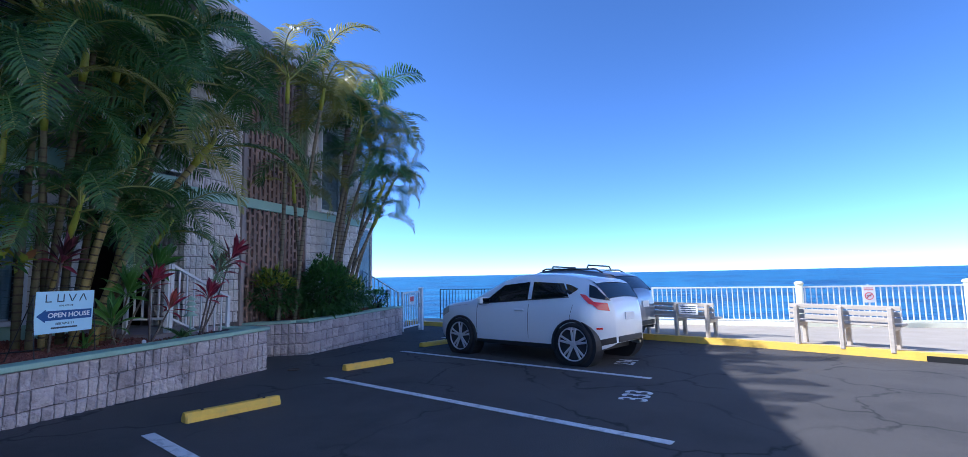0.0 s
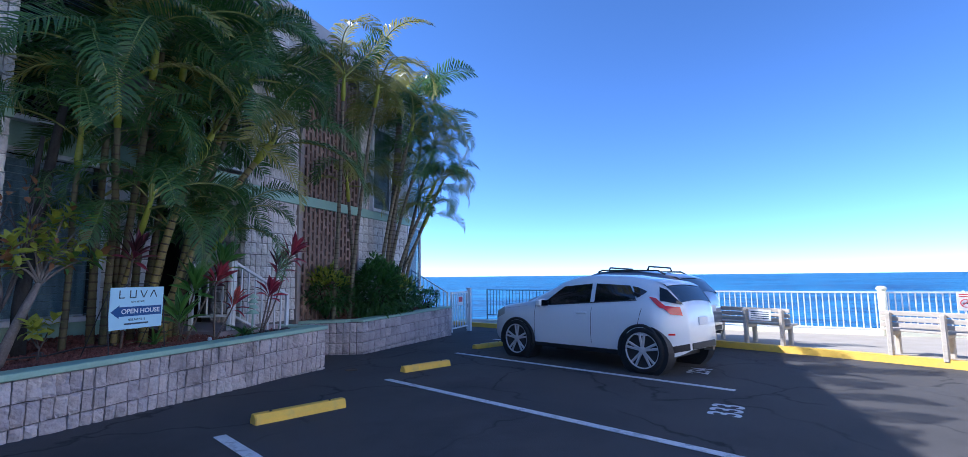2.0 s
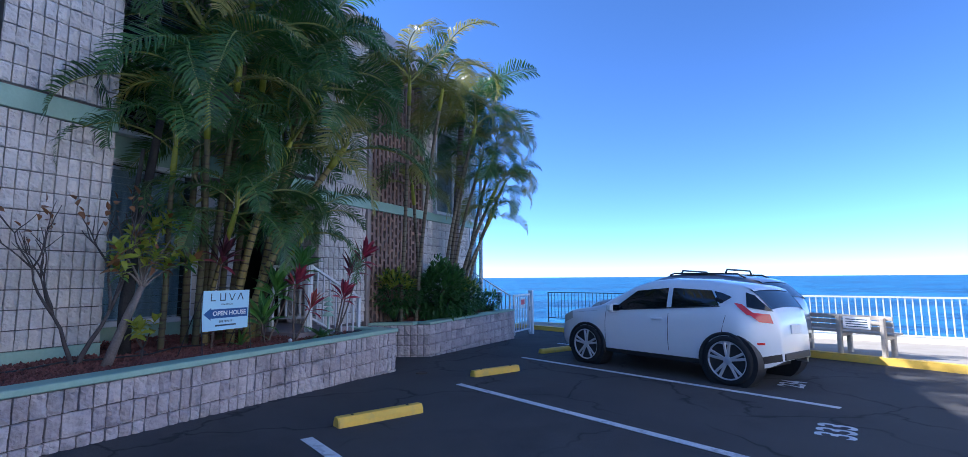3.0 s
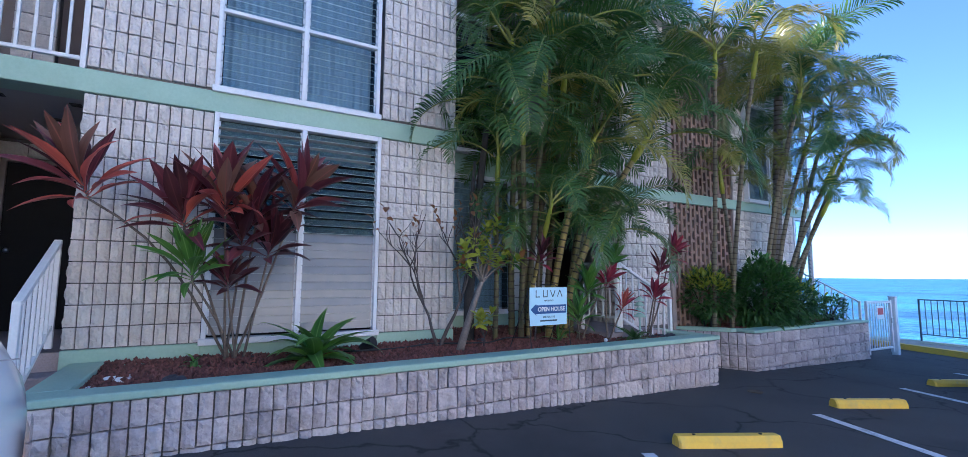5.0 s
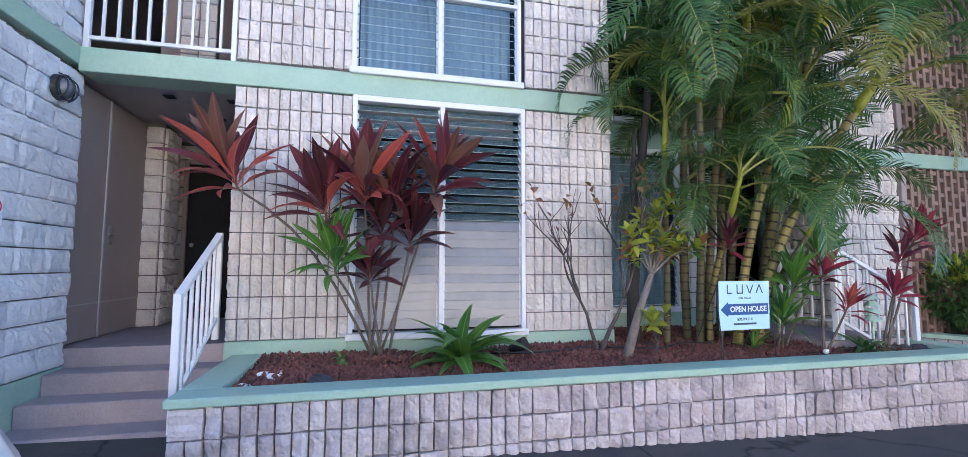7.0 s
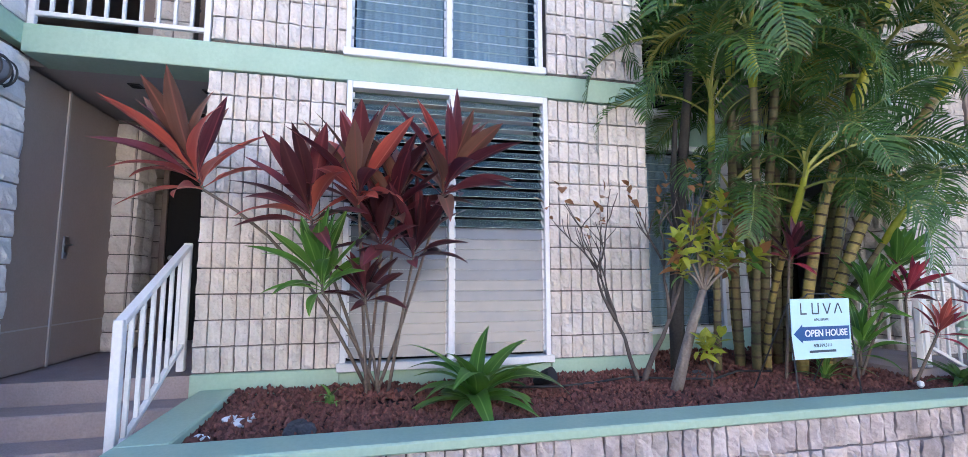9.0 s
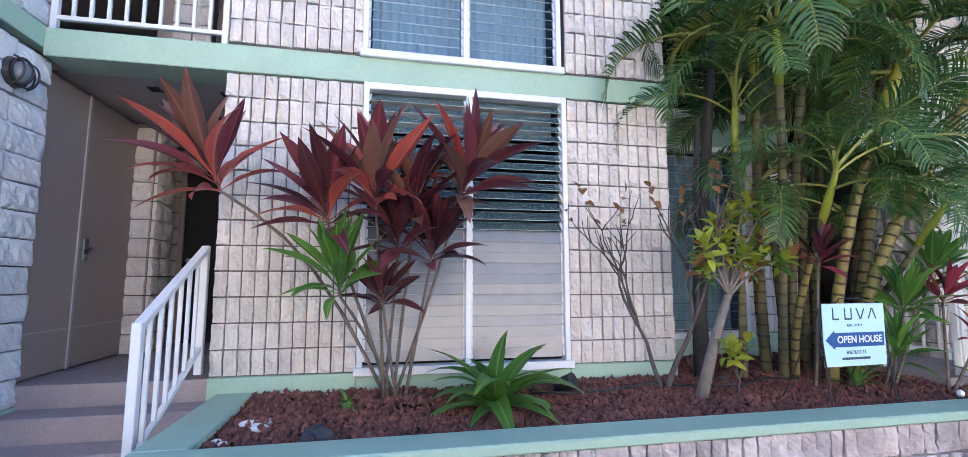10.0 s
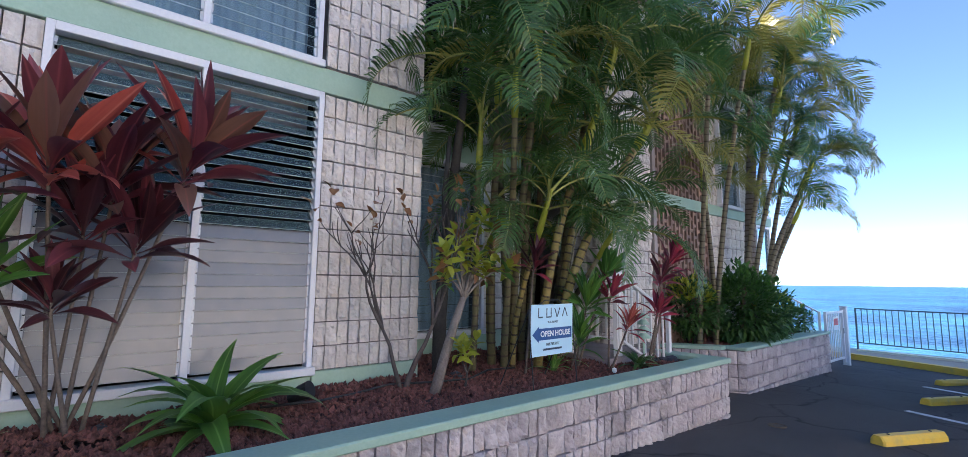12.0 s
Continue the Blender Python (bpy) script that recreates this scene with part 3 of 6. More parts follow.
# Unseen reflector: its sunlit face brightens the facade and the louvre glass.
wall_piece("wall_across", 12.0, 12.3, -16, 13.0, -1, 8.0, PLASTER, "unseen pale plaster wall added across the lot to bounce sunlight")

# planters
PX, PN = -5.50, 7.05
CAP = 0.775
pl = wall_piece("planter_wall", PX - 0.20, PX - 0.045, -0.05, PN - 0.02, -0.2, CAP - 0.06, MORTAR, "low split-face block planter wall")
blocks(pl, (PX - 0.045, PN), (PX - 0.045, -0.07), CAP - 0.062 - 4 * 0.19, 4, 0.19, RIB, BLOCK_LOW, base=lambda s: ground_z(PN - s) - 0.02, seed=31, rough=0.022, longs=0.12)
pls = wall_piece("planter_wall_south", F + 0.05, PX - 0.201, -0.05, 0.10, -0.2, CAP - 0.06, MORTAR, "end wall of the block planter")
wall_piece("planter_wall_north", F + 0.05, PX - 0.201, PN - 0.18, PN - 0.03, -0.2, CAP - 0.06, MORTAR, "end wall of the block planter")
bm = box(PX - 0.24, PX + 0.02, -0.09, PN + 0.02, CAP - 0.058, CAP, 0.01)
bx(bm, F + 0.006, PX - 0.241, -0.09, 0.17, CAP - 0.058, CAP, 0.01)
bx(bm, F + 0.45, PX - 0.241, PN - 0.22, PN + 0.02, CAP - 0.058, CAP, 0.01)
tagged(part("planter_cap", bm, GREEN), "green painted concrete cap round the planter", "coping", kind="structure")

P2X, P2S, P2N = -5.92, 8.62, 12.7
CAP2 = 0.715
pl2 = wall_piece("planter_two_wall", P2X - 0.25, P2X - 0.045, P2S + 0.05, P2N, -0.4, CAP2 - 0.05, MORTAR, "low split-face block planter wall nearer the sea")
blocks(pl2, (P2X - 0.045, P2N), (P2X - 0.045, P2S), CAP2 - 0.055 - 5 * 0.19, 5, 0.19, 0.2, BLOCK_LOW, base=lambda s: ground_z(P2N - s) - 0.02, seed=33, rough=0.018)
SW2 = (F + 0.05, 8.08)                       # the end wall runs aslant to the building
WEDGE = [(P2X - 0.02, P2S + 0.05), SW2, (F + 0.05, P2S + 0.3), (P2X - 0.251, P2S + 0.3)]


def slab(name, corners, z0, z1, material, label, category="wall"):
    bm = bmesh.new()
    lo = [bm.verts.new((x, y, z0)) for x, y in corners]
    hi = [bm.verts.new((x, y, z1)) for x, y in corners]
    bm.faces.new(lo)
    bm.faces.new(hi[::-1])
    for i in range(len(lo)):
        j = (i + 1) % len(lo)
        bm.faces.new((lo[i], lo[j], hi[j], hi[i]))
    bmesh.ops.recalc_face_normals(bm, faces=bm.faces)
    return tagged(part(name, bm, material), label, category, kind="structure")


pl2s = slab("planter_two_wall_south", WEDGE, -0.4, CAP2 - 0.05, MORTAR, "end wall of the block planter nearer the sea")
blocks(pl2s, (P2X - 0.02, P2S + 0.05), SW2, CAP2 - 0.055 - 4 * 0.19, 4, 0.19, 0.125, BLOCK_LOW, seed=34, rough=0.016)
bm = box(P2X - 0.28, P2X + 0.02, P2S - 0.02, P2N, CAP2 - 0.048, CAP2, 0.01)
slab("planter_cap_two_south", [(P2X - 0.281, P2S + 0.14), (P2X - 0.281, P2S - 0.16), (F + 0.036, 8.0), (F + 0.036, 8.28)], CAP2 - 0.05, CAP2 - 0.002, GREEN, "green painted concrete cap of the aslant end wall", "coping")
tagged(part("planter_cap_two", bm, GREEN), "green painted concrete cap of the second planter", "coping", kind="structure")


def bed(name, x0, x1, y0, y1, z, label):
    bm = bmesh.new()
    nx, ny = 12, int((y1 - y0) / 0.12)
    g = [[bm.verts.new((x0 + (x1 - x0) * i / nx, y0 + (y1 - y0) * j / ny,
                        z + 0.06 * (1 - i / nx) + 0.035 * noise.noise((i * 0.35, j * 0.3, 3)))) for i in range(nx + 1)] for j in range(ny + 1)]
    for j in range(ny):
        for i in range(nx):
            bm.faces.new((g[j][i], g[j][i + 1], g[j + 1][i + 1], g[j + 1][i]))
    return tagged(part(name, bm, SOIL, smooth=True), label, "soil", kind="structure")


bed("planter_soil", REC, PX - 0.2, 0.0, 6.95, SOILZ - 0.02, "dark soil bed in the planter")
bed("planter_soil_two", F - 0.1, P2X - 0.25, P2S - 0.1, P2N, 0.625, "dark soil bed in the second planter")


def cinders(name, x0, x1, y0, y1, z, n, size, label, seed):
    """Loose cinder pieces: small jagged lumps in one mesh."""
    rng = random.Random(seed)
    verts, faces = [], []
    for _ in range(n):
        u = rng.random()
        x, y = x0 + (x1 - x0) * u, rng.uniform(y0, y1)
        i, j = u * 12, (y - y0) / 0.12
        zz = z + 0.06 * (1 - u) + 0.035 * noise.noise((i * 0.35, j * 0.3, 3)) + rng.uniform(-0.004, 0.012)
        s = size * rng.uniform(0.5, 1.3)
        k = len(verts)
        for ax in ((1, 0, 0), (-1, 0, 0), (0, 1, 0), (0, -1, 0), (0, 0, 1), (0, 0, -1)):
            v = Vector(ax) * s * rng.uniform(0.6, 1.15) + Vector([rng.uniform(-0.4, 0.4) * s for _ in range(3)])
            verts.append((x + v.x, y + v.y, zz + v.z))
        for f in ((0, 2, 4), (2, 1, 4), (1, 3, 4), (3, 0, 4), (2, 0, 5), (1, 2, 5), (3, 1, 5), (0, 3, 5)):
            faces.append(tuple(k + q for q in f))
    me = bpy.data.meshes.new(name)
    me.from_pydata(verts, [], faces)
    return tagged(put(name, me, CINDER), label, "cinder", kind="stuff")


cinders("cinder_mulch", F + 0.02, PX - 0.25, 0.17, 6.8, SOILZ - 0.008, 15000, 0.020, "red-brown volcanic cinder mulch in the planter", 5)
cinders("cinder_mulch", REC, F, 3.75, 5.7, SOILZ + 0.04, 2500, 0.018, "red-brown volcanic cinder mulch in the recess", 6)
cinders("cinder_mulch", F + 0.1, P2X - 0.3, P2S + 0.05, P2N - 0.1, 0.635, 5000, 0.02, "red-brown volcanic cinder mulch in the second planter", 7)

# kerb, pavement, railing along the sea
KERB = [(-7.5, 16.15), (-5.5, 15.25), (0.33, 12.43), (2.16, 11.4), (3.5, 10.55), (4.35, 9.95), (9.0, 7.2), (14.0, 4.4)]


def strip(name, line, offset0, offset1, z0, z1, material, label, category):
    """A solid band along a plan line, between two offsets to its left."""
    bm = bmesh.new()
    secs = []
    for i, p in enumerate(line):
        q0, q1 = Vector(line[max(i - 1, 0)]), Vector(line[min(i + 1, len(line) - 1)])
        d = (q1 - q0).normalized()
        nrm = Vector((-d.y, d.x))
        a, b = Vector(p) + nrm * offset0, Vector(p) + nrm * offset1
        g = ground_z(p[1])
        secs.append([bm.verts.new((a.x, a.y, g + z0)), bm.verts.new((a.x, a.y, g + z1)), bm.verts.new((b.x, b.y, g + z1)), bm.verts.new((b.x, b.y, g + z0))])
    for s, t in zip(secs, secs[1:]):
        for k in range(4):
            bm.faces.new((s[k], s[(k + 1) % 4], t[(k + 1) % 4], t[k]))
    bm.faces.new(secs[0])
    bm.faces.new(secs[-1][::-1])
    bmesh.ops.recalc_face_normals(bm, faces=bm.faces)
    return tagged(part(name, bm, material), label, category, kind="structure")


strip("kerb", KERB, 0.0, 0.15, -0.2, 0.13, YELLOW, "yellow painted concrete kerb", "kerb")
bm = bmesh.new()
near, far = [], []
for (x, y), (xn, yn) in zip(KERB, KERB[1:] + KERB[-1:]):
    near.append(bm.verts.new((x + 0.07, y + 0.133, ground_z(y) + 0.122)))
    far.append(bm.verts.new((x + 0.07, 17.0, ground_z(17) + 0.165)))
for i in range(len(near) - 1):
    bm.faces.new((near[i], near[i + 1], far[i + 1], far[i]))
tagged(part("pavement", bm, CONC), "pale sunlit concrete pavement", "pavement", kind="structure")

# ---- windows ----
# Room surfaces coloured near black so they read as unlit.
wall_piece("wall_room_back", F - 1.5, F - 1.4, PIER0 + 0.3, PIER1, 0.2, ROOF, DARK, "room back behind the tall windows, shade painted near black")
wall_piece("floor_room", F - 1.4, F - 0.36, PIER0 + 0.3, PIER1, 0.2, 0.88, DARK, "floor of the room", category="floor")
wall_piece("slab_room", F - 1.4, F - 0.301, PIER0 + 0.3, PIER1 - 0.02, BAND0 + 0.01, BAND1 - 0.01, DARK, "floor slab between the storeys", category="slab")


def jalousie(name, x, y0, y1, z0, z1, split, tilt_hi, tilt_lo, mat_hi, mat_lo, label, pitch=0.089, mull=True, upper_curtain=False):
    """A tall louvre window that faces +x: frame, mullion, and glass blades, those above `split` set at another tilt."""
    win = tagged(new(name), label, "window", kind="structure")
    win.location = (x, (y0 + y1) / 2, z0)
    h, hw = z1 - z0, (y1 - y0) / 2
    bm = bmesh.new()
    fw = 0.045
    bx(bm, -0.05, 0.05, -hw, -hw + fw, 0, h, 0.004)
    bx(bm, -0.05, 0.05, hw - fw, hw, 0, h, 0.004)
    bx(bm, -0.05, 0.05, -hw + fw, hw - fw, h - 0.06, h, 0.004)
    part("window_frame", bm, ALU, win)
    part("window_sill", box(-0.06, 0.085, -hw - 0.02, hw + 0.02, -0.035, 0.03, 0.006), ALU, win)
    leaves = [(-hw + fw, -0.025), (0.025, hw - fw)] if mull else [(-hw + fw, hw - fw)]
    if mull:
        part("mullion", box(-0.05, 0.055, -0.025, 0.025, 0.03, h - 0.06, 0.004), ALU, win)
    n = int((h - 0.11) / pitch)
    rng = random.Random(int(z0 * 100 + y0 * 37))
    for k, (a, b) in enumerate(leaves):
        for side in (a, b):
            bm = bmesh.new()
            s = 1 if side == a else -1
            for i in range(n):
                zc = 0.06 + (i + 0.5) * pitch
                t = tilt_hi if zc > split - z0 else tilt_lo
                bx(bm, -0.012, 0.012, side, side + s * 0.016, zc - 0.04, zc + 0.04, 0, pose(0, 0, zc, 0, t, 0) @ pose(0, 0, -zc))
            part("blade_clips", bm, ALU, win)
        meshes = {}
        for i in range(n):
            zc = 0.06 + (i + 0.5) * pitch
            hi = zc > split - z0
            if hi not in meshes:
                me = bpy.data.meshes.new("blade")
                bm = box(-0.003, 0.003, a + 0.012, b - 0.012, -0.05, 0.05, 0.0015)
                bm.to_mesh(me)
                bm.free()
                me.materials.append(mat_hi if hi else mat_lo)
                me.materials.append(EDGE)
                for f in me.polygons:
                    f.material_index = 1 if abs(f.normal.z) > 0.5 else 0
                meshes[hi] = me
            ob = put("blade", meshes[hi], None, win)
            ob.matrix_local = pose(0.004, 0, zc, 0, (tilt_hi if hi else tilt_lo) + rng.uniform(-2.2, 2.2), rng.uniform(-0.5, 0.5))
            ob.visible_shadow = False
    return win


def pleats(y0, y1, z0, z1, depth=0.03, wave=0.09):
    bm = bmesh.new()
    n = int((y1 - y0) / 0.015)
    lo, hi = [], []
    for i in range(n + 1):
        y = y0 + (y1 - y0) * i / n
        xx = depth * math.sin(2 * math.pi * y / wave + 1.5 * math.sin(y * 5))
        lo.append(bm.verts.new((xx, y, z0)))
        hi.append(bm.verts.new((xx, y, z1)))
    for i in range(n):
        bm.faces.new((lo[i], lo[i + 1], hi[i + 1], hi[i]))
    return bm


WX = F - 0.03
jalousie("window_1", WX, WIN0, WIN1 + 0.02, 0.90, BAND0, 2.05, -42, -9, LOUVRE, FROST, "tall white aluminium louvre window, lower blades frosted and shut")
up = jalousie("window_2", WX, WIN0 - 0.02, WIN1 - 0.02, 3.50, 5.95, 9.9, -14, -14, PANE, PANE, "upper white aluminium louvre window with pale drapes")
part("transom", box(-0.045, 0.05, -0.85, 0.85, 0.86, 0.90, 0.004), ALU, up)
tagged(part("curtain", pleats(WIN0 + 0.05, 1.74, 3.52, 5.9), CURTAIN, smooth=True), "pale blue-grey drape hanging behind the upper window", "curtain").location = (F - 0.22, 0, 0)
tagged(part("curtain", pleats(1.80, WIN1 - 0.06, 3.52, 5.9, 0.03, 0.11), CURTAIN, smooth=True), "half-drawn pale drape behind open louvres", "curtain").location = (F - 0.25, 0, 0)
blind = thing("roller_blind", "grey fabric blind drawn down behind the louvres", "blind", pose(F - 0.20, 0, 0))
part("fabric", box(-0.004, 0.004, WIN0 + 0.05, WIN1 - 0.05, 2.92, 3.21, 0.002), SOFFIT, blind)
part("bottom_bar", box(-0.012, 0.012, WIN0 + 0.05, WIN1 - 0.05, 2.895, 2.918, 0.004), ALU, blind)
jalousie("window_3", REC + 0.02, 3.84, 5.02, 1.03, 3.09, 9.0, -20, -20, PANE, PANE, "blue-grey louvre window in the shaded recess", mull=False)
jalousie("window_4", REC + 0.02, 3.84, 5.06, 3.45, 5.6, 9.0, -30, -30, PANE, PANE, "upper louvre window in the shaded recess", mull=False)
wall_piece("wall_recess_room", REC - 1.0, REC - 0.9, 3.7, 5.75, 0.2, ROOF, DARK, "room back behind the recessed window, shade painted near black")
tagged(part("curtain", pleats(3.88, 5.0, 1.05, 3.05, 0.02, 0.12), CURTAIN, smooth=True), "pale drape behind the recessed window", "curtain").location = (REC - 0.2, 0, 0)
jalousie("window_7", F + 0.03, 10.3, 11.15, B21 + 0.02, 5.2, 9, -12, -12, PANE, PANE, "upper louvre window beside the sea-side palms", mull=False)
# glazed end bay near the sea
end = jalousie("window_5", F - 0.05, END - 0.78, END - 0.02, 1.0, B20, 9, -20, -20, PANE, PANE, "tall louvre window at the sea end", mull=False)
jalousie("window_6", F - 0.05, END - 0.78, END - 0.02, B21 + 0.02, 6.0, 9, -20, -20, PANE, PANE, "upper louvre window at the sea end", mull=False)
wall_piece("wall_end_bay", F - 0.5, F - 0.35, END - 0.8, END, 0, 6.1, CURTAIN, "pale drapes behind the end windows")
wall_piece("wall_end_base", F - 0.35, F - 0.02, END - 0.79, END, -0.3, 0.96, GREEN, "green painted base under the end window")

# ---- corridor doors, balcony ----


def door_leaf(name, x0, x1, z0, z1, y, label, handle=None):
    d = tagged(new(name), label, "door", kind="structure")
    d.location = (x0, y, z0)
    part("leaf", box(0.004, x1 - x0 - 0.004, -0.02, 0.022, 0.006, z1 - z0 - 0.004, 0.005), DOORPAINT, d)
    part("kick_seam", box(0.01, x1 - x0 - 0.01, 0.0225, 0.026, 0.33, 0.342), SOFFIT, d)
    if handle is not None:
        h = part("door_handle", box(handle - 0.035, handle + 0.035, 0.022, 0.035, 0.90, 1.10, 0.006), STEEL, d, "steel lever handle on a plate")
        part("lever", tube(bmesh.new(), [(handle, 0.03, 1.02), (handle, 0.075, 1.02), (handle + 0.11, 0.078, 1.015)], 0.01, 8), STEEL, h)
        part("lock", cyl(0.016, (handle, 0.03, 0.945), (handle, 0.05, 0.945), 12), STEEL, h)
    for zz in (0.25, 1.15, 2.0):
        part("hinge", cyl(0.012, (x1 - x0 if handle is None else 0.0, 0.03, zz), (x1 - x0 if handle is None else 0.0, 0.03, zz + 0.11), 8), SOFFIT, d)
    return d


door_leaf("door_1", -7.70, -7.12, LAND + 0.01, 3.24, WY - 0.095, "closed taupe painted flush door leaf")
door_leaf("door_2", -8.53, -7.70, LAND + 0.01, 3.24, WY - 0.095, "closed taupe painted flush door leaf with steel handle", handle=0.72)
wall_piece("door_stop", -7.712, -7.688, WY - 0.072, WY - 0.06, LAND + 0.01, 3.24, SOFFIT, "meeting strip between the door leaves", category="trim")
dd = tagged(new("door_3"), "open doorway at the corridor's end, shade painted as a near-black panel", "door", kind="structure")
dd.location = (-9.40, -0.95, LAND)
# A near-black panel in place of the unlit space beyond the doorway.
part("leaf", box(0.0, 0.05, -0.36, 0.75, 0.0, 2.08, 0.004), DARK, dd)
part("frame", bx(box(0.0, 0.07, -0.42, -0.365, 0.0, 2.14, 0.004), 0.0, 0.07, -0.36, 0.75, 2.085, 2.14, 0.004), DOORPAINT, dd)
kn = part("knob", bmesh.new(), STEEL, dd, "round steel knob")
bm = bmesh.new()
bmesh.ops.create_uvsphere(bm, u_segments=12, v_segments=8, radius=0.032, matrix=Matrix.Translation((0.09, -0.28, 0.98)))
bm.to_mesh(kn.data)
bm.free()
# recessed ceiling lights of the soffit
for x, y in ((-7.5, -0.9), (-7.5, -0.32), (-8.2, -0.62), (-8.9, -0.4)):
    v = thing("soffit_light", "small dark recessed fitting in the grey soffit", "light fitting", pose(x, y, BAND0 + 0.015), group="soffit fittings")
    part("housing", box(-0.05, 0.05, -0.05, 0.05, -0.012, -0.001, 0.004), BLACK, v)
    part("lens", box(-0.035, 0.035, -0.035, 0.035, -0.016, -0.0125, 0.001), DARK, v)


def railing(name, p, q, height, n, label, post=0.05, bar=0.022, bottom=0.09, material=None, posts=True, group=""):
    """A straight rail from p to q (plan and foot height): top rail, bottom rail, balusters, posts."""
    material = material or WHITE
    p, q = Vector(p), Vector(q)
    r = thing(name, label, "railing", pose(*p), group)
    d = q - p
    ang = math.degrees(math.atan2(d.y, d.x))
    up = Vector((0, 0, 1))
    side = Vector((-d.y, d.x, 0)).normalized()

    def beam(a, b, w, h):
        bm = bmesh.new()
        vs = []
        for e in (a, b):
            vs.append([bm.verts.new(e + side * sx * w / 2 + up * sz * h / 2) for sx, sz in ((-1, -1), (1, -1), (1, 1), (-1, 1))])
        for k in range(4):
            bm.faces.new((vs[0][k], vs[0][(k + 1) % 4], vs[1][(k + 1) % 4], vs[1][k]))
        bm.faces.new(vs[0][::-1])
        bm.faces.new(vs[1])
        bmesh.ops.bevel(bm, geom=list(bm.edges), offset=min(w, h) * 0.12, segments=1, affect="EDGES")
        bmesh.ops.recalc_face_normals(bm, faces=bm.faces)
        return bm

    part("top_rail", beam(up * height, d + up * height, post * 1.15, post * 0.8), material, r)
    part("bottom_rail", beam(up * bottom, d + up * bottom, bar * 1.5, bar * 1.5), material, r)
    me = None
    for i in range(1, n):
        f = d * (i / n)
        if me is None:
            me = bpy.data.meshes.new("baluster")
            bm = box(-bar / 2, bar / 2, -bar / 2, bar / 2, bottom + bar * 0.76, height - post * 0.41, 0.002)
            bm.to_mesh(me)
            bm.free()
        ob = put("baluster", me, material, r)
        ob.matrix_local = Matrix.Translation(f) @ pose(0, 0, 0, 0, 0, ang)
    if posts:
        for f, z in ((Vector(), 0), (d, 0)):
            ob = part("post", box(-post / 2, post / 2, -post / 2, post / 2, -0.12, height + post * 0.42, 0.004), material, r)
            ob.matrix_local = Matrix.Translation(f) @ pose(0, 0, 0, 0, 0, ang)
    return r


railing("handrail", (-6.06, PIER0 - 0.07, 0.52), (-7.06, PIER0 - 0.10, 1.02), 0.83, 7, "white painted steel handrail beside the steps", 0.052, 0.024, 0.08)
railing("balcony_rail", (F - 0.03, -1.37, BAND1 + 0.01), (F - 0.03, PIER0 - 0.03, BAND1 + 0.01), 1.06, 10, "white steel balcony railing above the corridor", 0.045, 0.024, 0.09)
wall_piece("wall_upper_hall", -8.95, -8.85, WY - 0.12, PIER0 + 0.3, BAND1, ROOF, DOORPAINT, "shaded hall wall behind the balcony")
hall = wall_piece("wall_upper_hall_side", F - 1.0, F - 0.9, -0.95, -0.60, BAND1, 5.9, MORTAR, "block jamb behind the balcony railing")
blocks(hall, (F - 0.899, -0.60), (F - 0.899, -0.95), BAND1, 11, COURSE, 0.175, BLOCK, depth=0.03, rough=0.01, seed=41)
num = put("unit_number", text_mesh("235", 0.14), INK, None)
tagged(num, "dark unit number beside the upstairs door", "sign")
num.matrix_world = pose(-8.845, -1.0, 4.75, 90, 0, 90)
railing("balcony_rail", (F - 0.12, 5.78, 3.24), (F - 0.12, P20 - 0.02, 3.24), 0.80, 8, "white steel balcony railing over the second entry", 0.045, 0.024, 0.09)
railing("handrail", (-6.16, 6.90, 0.42), (-6.26, 5.98, 0.92), 0.83, 8, "white painted handrail of the second entry steps", 0.05, 0.022, 0.08)
railing("handrail", (-6.27, 5.93, 0.92), (-6.75, 5.72, 0.92), 0.83, 5, "white painted level handrail at the second entry", 0.05, 0.022, 0.08)
for i in range(3):
    wall_piece("entry_step", F + 0.02, -6.3, P20 + i * 0.28 + 0.001, P20 + (i + 1) * 0.28, 0.0, 0.80 - 0.16 * (i + 1), STEP, "grey concrete step of the second entry", 0.01, "step")

# bulkhead lamp and a small sign on the wing wall
lamp = thing("wall_lamp", "round black caged bulkhead lamp on the block wall", "lamp", pose(-6.72, WY + 0.005, 3.02) @ Matrix.Scale(0.86, 4))
part("base", tube(bmesh.new(), [(0, 0, 0), (0, 0.045, 0)], [0.125, 0.115], 20), BLACK, lamp)
bm = bmesh.new()
bmesh.ops.create_uvsphere(bm, u_segments=16, v_segments=10, radius=0.085, matrix=Matrix.Translation((0, 0.055, 0)) @ Matrix.Diagonal((1, 0.85, 1.1, 1)))
part("glass", bm, FROST, lamp, "frosted lamp glass", True)
for a in (-50, 0, 50):
    bm = tube(bmesh.new(), [(0.105 * math.sin(radians(a)), 0.03 + 0.11 * math.cos(radians(t)) * math.cos(radians(a * 0.5)), 0.115 * math.sin(radians(t))) for t in range(-80, 81, 16)], 0.008, 6)
    part("cage_bar", bm, BLACK, lamp)
part("cage_ring", tube(bmesh.new(), [(0.118 * math.cos(t), 0.075, 0.118 * math.sin(t)) for t in (2 * math.pi * k / 20 for k in range(21))], 0.008, 6), BLACK, lamp)


